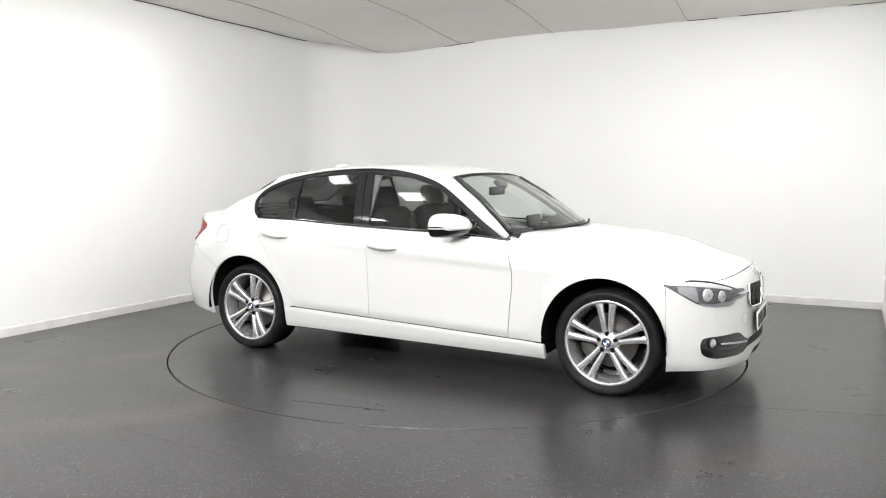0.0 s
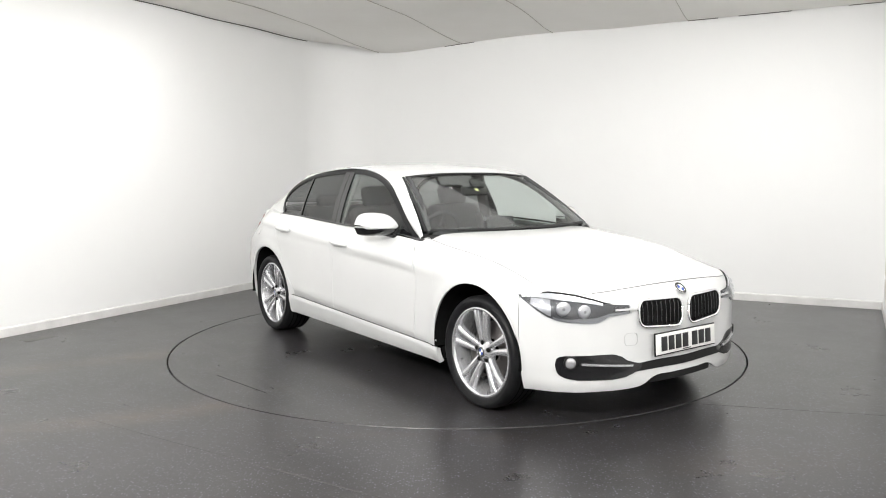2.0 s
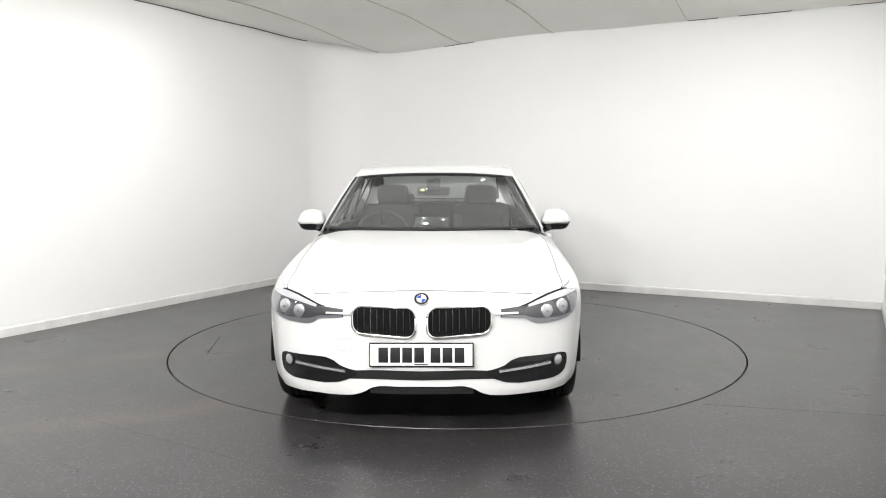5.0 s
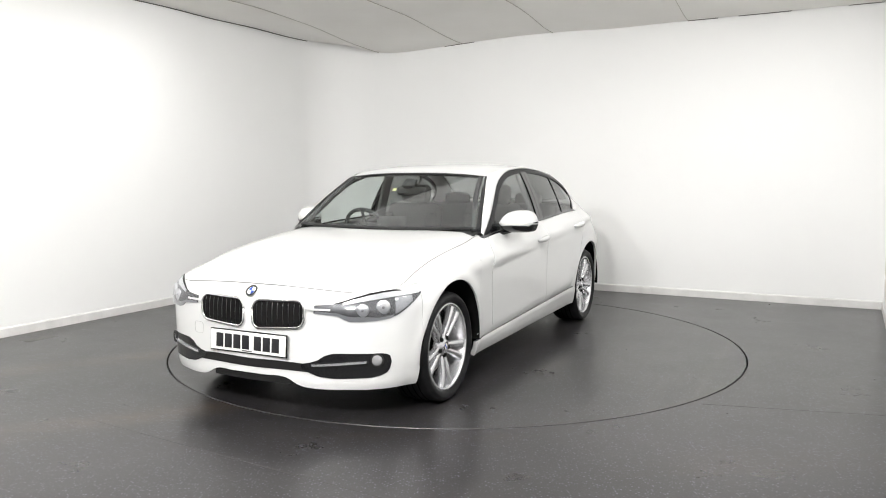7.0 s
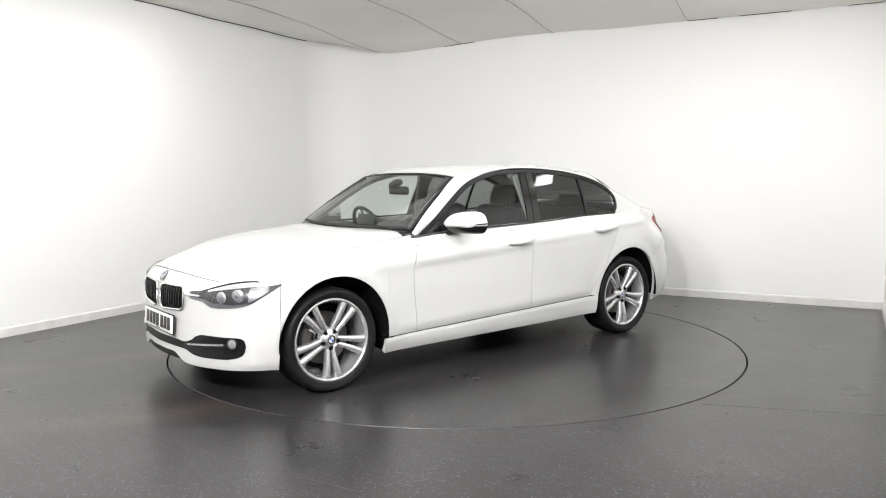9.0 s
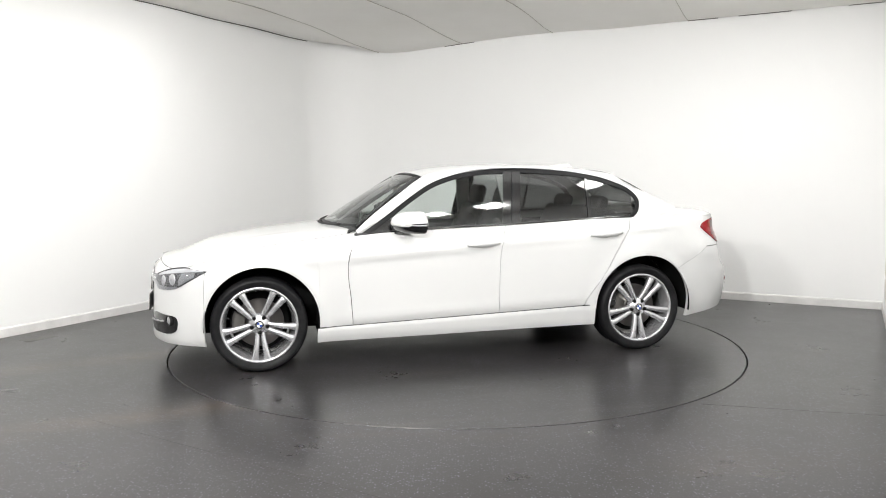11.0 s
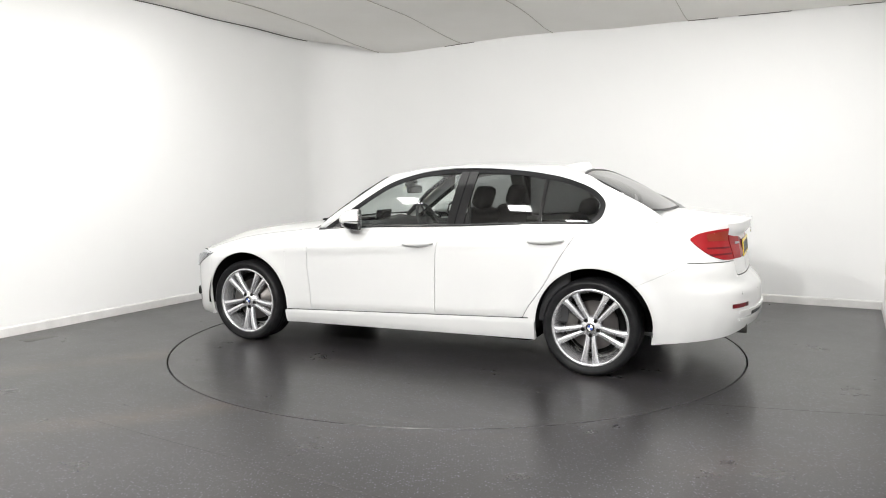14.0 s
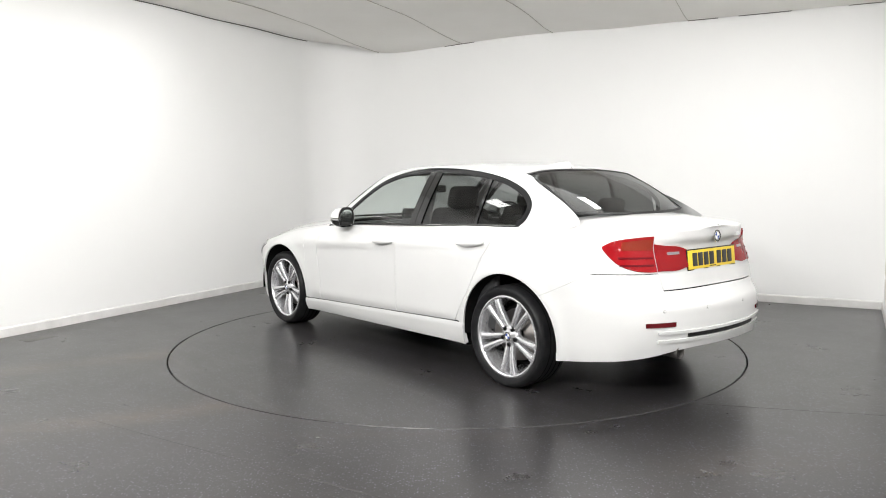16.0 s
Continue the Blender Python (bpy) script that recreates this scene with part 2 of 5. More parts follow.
def room(a, b, z=0.0):
    """A place in the room: a metres along the back wall from the far corner, b metres out from it."""
    return CORNER + ALONG * a - ACROSS * b + Vector((0, 0, z))


def room_box(a0, a1, b0, b1, z0, z1):
    V = [room(a, b, z) for z in (z0, z1) for b in (b0, b1) for a in (a0, a1)]
    return Build().add(V, [(0, 1, 3, 2), (4, 6, 7, 5), (0, 4, 5, 1), (2, 3, 7, 6), (0, 2, 6, 4), (1, 5, 7, 3)], False)


def build_room():
    n = 180
    ring = [(math.cos(2 * math.pi * i / n), math.sin(2 * math.pi * i / n)) for i in range(n)]
    f = Build()
    corners = [room(a, b) for a, b in ((-0.2, -0.2), (WIDTH + 0.2, -0.2), (WIDTH + 0.2, DEPTH + 0.2), (-0.2, DEPTH + 0.2))]
    inner = [(DISC_R * c, DISC_R * s, 0) for c, s in ring]
    outer = []
    for c, s in ring:
        best = 1e9
        for i in range(4):
            p, q = corners[i], corners[(i + 1) % 4]
            e = q - p
            den = c * e.y - s * e.x
            if abs(den) > 1e-9:
                k = (p.x * e.y - p.y * e.x) / den
                w = (p.x * s - p.y * c) / den
                if k > 0 and -1e-6 <= w <= 1 + 1e-6:
                    best = min(best, k)
        outer.append((c * best, s * best, 0))
    mid = [(0.6 * a[0] + 0.4 * b[0], 0.6 * a[1] + 0.4 * b[1], 0) for a, b in zip(inner, outer)]
    low = [(a[0], a[1], -0.06) for a in inner]
    V = low + inner + mid + outer
    F = [(r * n + i, (r + 1) * n + i, (r + 1) * n + (i + 1) % n, r * n + (i + 1) % n) for r in range(3) for i in range(n)]
    f.add(V, F, False)
    # fill the corners beyond the last ring
    for p in corners:
        i = min(range(n), key=lambda k: (Vector(outer[k]) - p).length)
        near = sorted(range(n), key=lambda k: (Vector(outer[k]) - p).length)[:2]
        f.add([outer[near[0]], outer[near[1]], p], [(0, 1, 2)], False)
    tagged(part("floor", f, M_FLOOR), "dark grey speckled vinyl studio floor with brownish tyre stains", "floor", kind="structure")
    # joints of the vinyl sheets and a worn patch by the wall
    for p, q, w in (((-2.0, -2.07), (0.6, -3.62), 0.006), ((1.43, -1.76), (3.3, -2.18), 0.005)):
        e = Vector((q[0] - p[0], q[1] - p[1], 0))
        j = Build().box(((p[0] + q[0]) / 2, (p[1] + q[1]) / 2, 0.0), (e.length, w, 0.0016), 0.0005, Matrix.Rotation(math.atan2(e.y, e.x), 4, "Z"))
        tagged(part("floor_joint", j, M_JOINT), "pale welded joint between two vinyl floor sheets", "floor joint", kind="structure")
    patch = Build().box((-3.44, 0.04, 0.0), (0.26, 0.13, 0.003), 0.001, Matrix.Rotation(radians(60), 4, "Z"))
    tagged(part("floor_patch", patch, M_PATCH), "pale worn repair patch in the floor", "floor patch", kind="structure")
    pit = Build().lathe([(0.0, -0.055), (DISC_R + 0.02, -0.055)], 96, "z")
    tagged(part("turntable_pit", pit, M_GAP), "black recess below the turntable rim", "pit", kind="structure")
    t = 0.15
    # the far corner is plastered to a soft radius
    rc, cv = 0.65, Build()
    rows = []
    for q in np.linspace(0, math.pi / 2, 17):
        p0 = room(rc - rc * math.sin(q), rc - rc * math.cos(q))
        rows.append([p0, p0 + Vector((0, 0, 3.4))])
    cv.grid(rows, 0, out=tuple(room(-1, -1, 1.5)))
    tagged(part("wall_corner", cv, M_WALL), "white plastered corner with a soft radius", "wall", kind="structure")
    tagged(part("wall_left", room_box(-t, 0, -t, DEPTH + t, 0, 3.4), M_WALL), "white painted studio wall", "wall", kind="structure")
    tagged(part("wall_back", room_box(0, WIDTH, -t, 0, 0, 3.4), M_WALL), "white painted studio back wall", "wall", kind="structure")
    tagged(part("wall_right", room_box(WIDTH, WIDTH + t, -t, DEPTH + t, 0, 3.4), M_WALL), "white painted studio wall", "wall", kind="structure")
    # The wall behind is out of view; its grey cuts bounce and reflections.
    tagged(part("wall_behind", room_box(0, WIDTH, DEPTH, DEPTH + t, 0, 3.4), M_WALLGREY), "unseen grey wall closing the studio, dark to weaken reflections and bounce", "wall", kind="structure")
    # skirting: a board with a chamfered top edge
    for name, p, q, inw in (("baseboard_left", room(0, 0), room(0, DEPTH), ALONG), ("baseboard_back", room(0.014, 0), room(WIDTH - 0.014, 0), -ACROSS), ("baseboard_right", room(WIDTH, 0), room(WIDTH, DEPTH), -ALONG)):
        prof = [(0.0, 0.0), (0.014, 0.0), (0.014, 0.068), (0.009, 0.078), (0.0, 0.081)]
        b = Build()
        V = [e + inw * d + Vector((0, 0, z)) for e in (p, q) for d, z in prof]
        k = len(prof)
        b.add(V, [(i, i + 1, k + i + 1, k + i) for i in range(k - 1)] + [tuple(range(k))[::-1], tuple(range(k, 2 * k))], False)
        tagged(part(name, b, M_BASE), "off-white painted skirting board with scuffs", "skirting board", kind="structure")


EDGE = sp((0, 0.35, 0.75, 1.05, 1.5, 2.0, 2.5, 3.2, 3.9, 4.3, 5.2, 6.6), (3.02, 2.985, 2.895, 2.872, 2.888, 2.915, 2.938, 2.944, 2.928, 2.936, 2.942, 2.95))


def ceiling_z(a, b):
    """The slack fabric: hung along the walls, sagging between its battens."""
    e = EDGE(a)
    flat = 3.03 - 0.02 * np.sin(a * 1.3 + 0.5)
    w = sst(b, 0.0, 1.6)
    z = e * (1 - w) + flat * w
    z = z - 0.035 * np.sin(np.pi * np.clip(b / 2.4, 0, 1)) * sst(a, 0.2, 1.4)
    z = z + 0.012 * np.sin(a * 4.1 + b * 1.7) * sst(b, 0.1, 0.8) + 0.008 * np.sin(a * 9.0 - b * 2.2) * sst(b, 0.2, 1.0)
    s = sst(a, 0.0, 0.5)
    return (3.022 + 0.004 * np.sin(b * 5)) * (1 - s) + z * s


def build_ceiling():
    aa, bb = np.linspace(0.0, WIDTH, 90), np.linspace(0.0, DEPTH, 110)
    A, B = np.meshgrid(aa, bb, indexing="ij")
    Z = ceiling_z(A, B)
    P = np.stack([CORNER.x + ALONG.x * A - ACROSS.x * B, CORNER.y + ALONG.y * A - ACROSS.y * B, Z], -1)
    tagged(part("ceiling", Build().grid(P, out=(0, 0, 9)), M_CEIL), "cream slack fabric ceiling with wrinkles, sagging at the walls", "ceiling", kind="structure")
    deck = room_box(-0.15, WIDTH + 0.15, -0.15, DEPTH + 0.15, 3.4, 3.5)
    tagged(part("roof_deck", deck, M_WALL), "plain deck above the fabric ceiling", "ceiling", kind="structure")
    # stitched seams along the cloth
    for i, a in enumerate((0.75, 1.95, 3.1, 4.6)):
        path = [room(a + 0.05 * math.sin(b), b, float(ceiling_z(np.array(a), np.array(b))) - 0.004) for b in np.linspace(0.02, DEPTH - 0.05, 60)]
        tagged(part("ceiling_seam", Build().tube(path, 0.004, 6), M_SEAM), "stitched seam across the ceiling cloth", "seam", kind="structure")
    # dark tape that peeps out where cloth meets wall
    for b0, b1 in ((0.02, 5.0),):
        path = [room(0.006, b, 3.018 + 0.004 * math.sin(b * 5)) for b in np.linspace(b0, b1, 60)]
        tagged(part("ceiling_tape", Build().tube(path, 0.006, 6), M_TRIMGREY), "dark edge tape where the cloth meets the wall", "edge tape", kind="structure")
    for a0, a1 in ((0.02, 0.32), (1.7, 2.1), (4.6, 4.9), (5.1, 5.6), (6.1, 6.4)):
        path = [room(a, 0.005, float(EDGE(a)) - 0.002) for a in np.linspace(a0, a1, 12)]
        tagged(part("ceiling_tape", Build().tube(path, 0.005, 6), M_TRIMGREY), "dark edge tape where the cloth meets the wall", "edge tape", kind="structure")


def ceiling_or_fill_light(a, b, power, aim=None, size=0.36, glow=None, label="square white flat ceiling light panel, lit, real or added as fill"):
    w, d = size, size
    z = float(ceiling_z(np.array(a), np.array(b))) - 0.03
    root = new("ceiling_or_fill_light")
    root.location = room(a, b, z)
    turn = Matrix.Rotation(math.atan2(ALONG.y, ALONG.x), 4, "Z")
    if aim is not None:
        # added fill panel, tilted towards the far corner to brighten it
        root.location.z -= 0.19
        turn = (aim - root.location).to_track_quat("-Z", "Y").to_matrix().to_4x4()
    root.rotation_euler = turn.to_euler()
    tagged(root, label, "ceiling light", group="ceiling lights")
    fr = Build()
    for c, s in (((0, d / 2, 0), (w, 0.025, 0.05)), ((0, -d / 2, 0), (w, 0.025, 0.05)), ((w / 2, 0, 0), (0.025, d - 0.025, 0.05)), ((-w / 2, 0, 0), (0.025, d - 0.025, 0.05))):
        fr.box(c, s, 0.004)
    part("frame", fr, M_LAMPFRAME, root)
    part("diffuser", Build().box((0, 0, 0.0), (w - 0.025, d - 0.025, 0.012)), glow or M_GLOW, root)
    lamp = bpy.data.lights.new("panel_light", "AREA")
    lamp.shape, lamp.size, lamp.energy, lamp.color = "SQUARE", size - 0.06, power, (0.995, 0.99, 0.965)
    lo = new("panel_light", lamp)
    lo.matrix_world = Matrix.Translation(root.location) @ turn @ Matrix.Translation((0, 0, -0.03))


build_room()
build_ceiling()
# First row: panels inferred from reflections in the glass; second row: added wall fill.
for a_, b_, p_ in ((1.3, 4.9, 2.0), (2.07, 5.5, 5.0), (3.45, 5.75, 10.0), (4.2, 6.6, 10.0), (5.6, 6.45, 11.0), (5.65, 5.2, 11.0), (5.8, 4.4, 11.0),
                   (1.05, 3.45, 6.0), (3.6, 2.4, 14.0), (4.9, 1.8, 7.0), (0.8, 6.9, 1.5), (6.0, 3.0, 6.0), (5.9, 1.35, 2.0)):
    ceiling_or_fill_light(a_, b_, p_)
# Two unseen fill panels, added to lift the far corner and back wall.
for a_, b_, p_ in ((3.6, 8.9, 100), (5.1, 9.0, 136)):
    ceiling_or_fill_light(a_, b_, p_, room(0.6, 0.0, 2.1), label="square white fill panel added out of view, tilted at the far corner")


def fill_box():
    """An unseen soft fill light added over the car, its cloth glowing dimly."""
    w, d = 4.2, 2.0
    z = 2.95
    root = new("fill_box")
    root.location = room(3.4, 3.0, z) + Vector((0, -0.45, 0))
    tagged(root, "wide soft fill light added overhead out of view, with a white cloth front", "light box")
    fr = Build()
    for c, s in (((0, d / 2, 0.03), (w + 0.05, 0.03, 0.12)), ((0, -d / 2, 0.03), (w + 0.05, 0.03, 0.12)), ((w / 2, 0, 0.03), (0.03, d - 0.03, 0.12)), ((-w / 2, 0, 0.03), (0.03, d - 0.03, 0.12))):
        fr.box(c, s, 0.006)
    part("frame", fr, M_LAMPFRAME, root)
    part("cloth", Build().box((0, 0, 0.0), (w - 0.03, d - 0.03, 0.01)), M_FILLGLOW, root)
    lamp = bpy.data.lights.new("fill_light", "AREA")
    lamp.shape, lamp.size, lamp.size_y, lamp.energy, lamp.color = "RECTANGLE", w - 0.1, d - 0.1, 26.0, (0.995, 0.99, 0.965)
    new("fill_light", lamp).matrix_world = Matrix.Translation(room(3.4, 3.0, z - 0.02) + Vector((0, -0.45, 0)))


fill_box()

# ---------------- the turntable ----------------


def build_turntable():
    root = new("turntable")
    tagged(root, "round flush car turntable, grey speckled vinyl with scuff marks", "turntable")
    d = Build()
    r = DISC_R - 0.011
    n = 160
    rings = [(0.02, 0.0), (0.6, 0.0), (1.2, 0.0), (1.8, 0.0), (r - 0.003, 0.0), (r, -0.003), (r, -0.045)]
    d.lathe([(0.0005, 0.0)] + rings[:5], n, "z")
    d.lathe(rings[4:], n, "z")
    part("deck", d, M_DISC, root)
    # a lifting hatch: its cut line and worn edge
    ca, cb, cc = (0.39 + CAR_AT[0], -1.705 + CAR_AT[1]), (-0.22 + CAR_AT[0], -1.80 + CAR_AT[1]), (0.31 + CAR_AT[0], -1.48 + CAR_AT[1])
    for p, q, m, nm in ((ca, cb, M_GAP, "hatch_line"), (ca, cc, M_PATCH, "hatch_edge")):
        e = Vector((q[0] - p[0], q[1] - p[1], 0))
        b = Build().box((((p[0] + q[0]) / 2), (p[1] + q[1]) / 2, 0.0002), (e.length, 0.007, 0.002), 0, Matrix.Rotation(math.atan2(e.y, e.x), 4, "Z"))
        part(nm, b, m, root)
    return root


TABLE = build_turntable()

# ---------------- the car: its surfaces ----------------
# Car space: x forward from the middle of the wheelbase, y to its left, z up from the ground.
REF = [(2.180, 0), (2.175, 0.15), (2.160, 0.30), (2.132, 0.45), (2.082, 0.595), (2.015, 0.715), (1.925, 0.803), (1.79, 0.860), (1.60, 0.882), (1.40, 0.887), (1.15, 0.884),
       (0.8, 0.880), (0.4, 0.882), (0.0, 0.884), (-0.5, 0.887), (-1.0, 0.891), (-1.40, 0.894), (-1.65, 0.882), (-1.87, 0.850), (-2.05, 0.80), (-2.19, 0.72),
       (-2.29, 0.60), (-2.358, 0.43), (-2.403, 0.22), (-2.418, 0)]
_rx, _ry = np.array([q[0] for q in REF]), np.array([q[1] for q in REF])
_ra = np.concatenate([[0], np.cumsum(np.hypot(np.diff(_rx), np.diff(_ry)))])
A_END = float(_ra[-1])
cx_, cy_ = sp(_ra, _rx), sp(_ra, _ry)
_fa = np.linspace(0, A_END, 1200)
_fx = cx_(_fa)


def a_of(x):
    """Arc length along the plan outline at a given x of the side."""
    return np.interp(-np.asarray(x, float), -_fx, _fa)


def a_front(y):
    """Arc length at a given y of the nose."""
    m = _fa < 1.0
    return np.interp(y, cy_(_fa[m]), _fa[m])


def a_rear(y):
    m = _fa > A_END - 0.95
    return np.interp(-np.asarray(y, float), -cy_(_fa[m]), _fa[m])


_zs = [(0.0, 0.744), (0.20, 0.741), (0.39, 0.732), (0.56, 0.719), (0.67, 0.713), (0.76, 0.718), (0.86, 0.729), (0.95, 0.737), (float(a_of(1.74)), 0.750), (float(a_of(1.56)), 0.778), (float(a_of(1.40)), 0.814),
       (float(a_of(1.0)), 0.878), (float(a_of(0.70)), 0.915), (float(a_of(0.25)), 0.948), (float(a_of(-0.37)), 0.970), (float(a_of(-0.97)), 0.996), (float(a_of(-1.37)), 1.006),
       (float(a_of(-1.8)), 1.010), (float(a_of(-2.1)), 1.006), (A_END - 0.45, 1.008), (A_END - 0.2, 1.012), (A_END, 1.014)]
zs_ = sp([q[0] for q in _zs], [q[1] for q in _zs])
dxf_ = sp((0.12, 0.2, 0.3, 0.45, 0.55, 0.63, 0.70, 0.74, 0.78, 0.85), (-0.03, 0.0, -0.004, -0.012, -0.016, -0.020, -0.036, -0.058, -0.095, -0.18))
dxr_ = sp((0.2, 0.29, 0.40, 0.52, 0.585, 0.63, 0.70, 0.80, 0.92, 0.99, 1.05), (0.045, 0.02, 0.002, 0.0, 0.010, 0.038, 0.054, 0.068, 0.078, 0.068, 0.058))
dy_ = sp((0.12, 0.17, 0.22, 0.30, 0.42, 0.6, 0.74, 0.82, 0.86, 0.92, 1.0, 1.05), (0.10, 0.07, 0.045, 0.028, 0.016, 0.005, 0.0, 0.0, 0.008, 0.026, 0.045, 0.055))


def S(a, z, off=0.0):
    """The body's skin below the shoulder: outline length a, height z, off metres proud of it."""
    a, z = np.broadcast_arrays(np.asarray(a, float), np.asarray(z, float))
    x, y = cx_(a), cy_(a)
    e = 0.01
    tx, ty = cx_(np.clip(a + e, 0, A_END)) - cx_(np.clip(a - e, 0, A_END)), cy_(np.clip(a + e, 0, A_END)) - cy_(np.clip(a - e, 0, A_END))
    n = np.hypot(tx, ty)
    nx, ny = ty / n, -tx / n
    side = np.abs(ny)
    roll = 0.085 * sst(z, zs_(a) - 0.13, zs_(a) + 0.05) ** 1.6 * (0.35 + 0.65 * side) * (1 - 0.8 * sst(-x, 2.12, 2.3))
    # the flared lips over the wheels, and the crease that runs through the handles
    flare = 0.012 * np.exp(-((np.hypot(x - 1.385, z - 0.338) - 0.398) / 0.05) ** 2) + 0.012 * np.exp(-((np.hypot(x + 1.425, z - 0.338) - 0.403) / 0.05) ** 2)
    zc = 0.76 + (0.80 - x) * 0.071
    crease = 0.016 * np.exp(-(np.abs(z - zc) / np.where(z < zc, 0.014, 0.045)) ** 1.4) * sst(x, -2.0, -1.6) * (1 - sst(x, 0.6, 1.3))
    # the doors draw in below a low edge just above the sill
    fold = 0.326 - 0.0388 * x + 0.042
    scoop = np.where(z < fold, 0.016 * sst(z, fold - 0.036, fold), 0.016 * np.exp(-np.maximum(z - fold, 0) / 0.10)) - 0.004
    scoop = scoop * sst(x, -1.02, -0.8) * (1 - sst(x, 0.75, 1.02)) * sst(z, fold - 0.05, fold - 0.03)
    taper = 0.085 * sst(-x, 1.5, 2.05) * sst(z, 0.70, 0.95)
    k = -taper * side - dy_(z) * side - roll + flare * side + crease + scoop + off
    x2 = x + dxf_(z) * sst(x, 1.45, 2.1) - 0 * z + dxr_(z) * sst(-x, 1.65, 2.25)
    x2 = x2 + 0.045 * sst(z, 0.60, 0.70) * np.exp(-((y / 0.36) ** 2)) * sst(-x, 1.9, 2.2)
    # the lip of the boot lid juts out over the plate
    x2 = x2 - 0.034 * sst(z, 0.915, 0.965) * np.exp(-((y / 0.43) ** 4)) * sst(-x, 1.9, 2.2)
    return np.stack([x2 + nx * k, y + ny * k, z + 0 * k], -1)


def field(dom, n, m, off=0.0):
    """Points of the skin over a domain dom(s, t) -> (a, z)."""
    s, t = np.meshgrid(np.linspace(0, 1, n), np.linspace(0, 1, m), indexing="ij")
    a, z = dom(s, t)
    return S(a, z, off)


def between(a0, a1, zlo, zhi):
    """A domain from a0 to a1 between two height curves."""
    def dom(s, t):
        a = a0 + (a1 - a0) * s
        return a, zlo(a) + (zhi(a) - zlo(a)) * t
    return dom


def slanted(xl, xr, zlo, zhi, gap=0.0015):
    """A domain between two edges given as x(z), front and rear, and two heights given as z(x)."""
    def dom(s, t):
        z = 0.3 + 0.6 * t
        for _ in range(4):
            x = (xl(z) - gap) * (1 - s) + (xr(z) + gap) * s
            z = zlo(x) + gap + (zhi(x) - zlo(x) - gap) * t
        return a_of(x), z
    return dom


def on_x(f):
    return lambda a: f(cx_(a))


ARCH_F, ARCH_R = (1.385, 0.338, 0.385), (-1.425, 0.338, 0.388)


def arch(x, c):
    return c[1] + np.sqrt(np.maximum(c[2] ** 2 - (np.asarray(x, float) - c[0]) ** 2, 0))


sill_top = lin((1.03, -1.03), (0.286, 0.366))
sill_low = lin((1.03, -1.03), (0.183, 0.216))
door_front = sp((0.28, 0.48, 0.645, 0.73, 0.80, 0.87, 0.92), (0.77, 0.783, 0.80, 0.799, 0.785, 0.745, 0.665))
door_mid = sp((0.30, 0.5, 0.653, 0.814, 0.9, 0.98), (-0.285, -0.286, -0.289, -0.301, -0.325, -0.362))
door_rear = sp((0.33, 0.42, 0.58, 0.78, 0.93, 1.0), (-0.925, -0.972, -1.087, -1.201, -1.296, -1.335))


def cosine(n, a, b):
    return a + (b - a) * (0.5 - 0.5 * np.cos(np.linspace(0, np.pi, n)))


def skin(xs, zlo, zhi, m, off=0.0):
    """Columns at the given x from one height curve to another."""
    xs = np.asarray(xs, float)
    lo, hi = zlo(xs), zhi(xs)
    t = np.linspace(0, 1, m)
    Z = lo[:, None] + (hi - lo)[:, None] * t[None, :]
    return S(np.repeat(a_of(xs)[:, None], m, 1), Z, off)


belt_x = lambda x: zs_(a_of(x))

# --- top of the bonnet and boot ---
zhood = sp((2.115, 2.06, 1.98, 1.9, 1.78, 1.575, 1.3, 1.04, 0.9), (0.744, 0.752, 0.772, 0.805, 0.855, 0.895, 0.928, 0.956, 0.969))
hood_spine = sp((2.115, 2.04, 1.9, 1.7, 1.5, 1.2, 0.9, 0.70), (2.115, 2.075, 2.01, 1.90, 1.74, 1.46, 1.14, 0.945))
hood_shut = sp((2.1, 1.96, 1.90, 1.80, 1.66, 1.45, 1.3, 1.1, 0.95, 0.7), (1.0, 1.0, 0.980, 0.945, 0.916, 0.905, 0.912, 0.925, 0.935, 0.925))


def bonnet_points(a, t):
    """a: outline length of the edge below; t: 0 on the centre line, 1 at the edge."""
    E = S(a, zs_(a))
    xc = hood_spine(E[..., 0])
    zc = np.maximum(zhood(xc), E[..., 2])
    rise = (zc - E[..., 2])
    x = xc + (E[..., 0] - xc) * t**1.6
    y = E[..., 1] * t
    ridge = 0.006 * np.exp(-((t - 0.66) / 0.07) ** 2) * sst(E[..., 0], 0.9, 1.2) * (1 - sst(E[..., 0], 1.9, 2.05))
    round_off = 6.0 - 1.5 * sst(E[..., 0], 0.95, 1.55) - 1.5 * sst(E[..., 0], 1.6, 1.95)
    z = E[..., 2] + rise * (1 - t**round_off) + ridge
    return np.stack([x, y, z], -1)


zboot = sp((-1.7, -1.9, -2.1, -2.25, -2.34, -2.40), (1.088, 1.073, 1.051, 1.036, 1.028, 1.024))
boot_spine = sp((-1.62, -1.8, -2.0, -2.15, -2.26, -2.36), (-1.76, -1.90, -2.08, -2.21, -2.30, -2.36))


def boot_points(a, t):
    E = S(a, zs_(a))
    xc = np.maximum(boot_spine(E[..., 0]), -2.36)
    zc = zboot(xc)
    x = xc + (E[..., 0] - xc) * t**1.6
    y = E[..., 1] * t
    z = E[..., 2] + (zc - E[..., 2]) * (1 - t**3.6)
    return np.stack([x, y, z], -1)


# --- the cabin ---
_py = sp((0.90, 0.95, 1.0, 1.1, 1.2, 1.3, 1.38, 1.43), (0.792, 0.782, 0.768, 0.731, 0.686, 0.634, 0.588, 0.555))


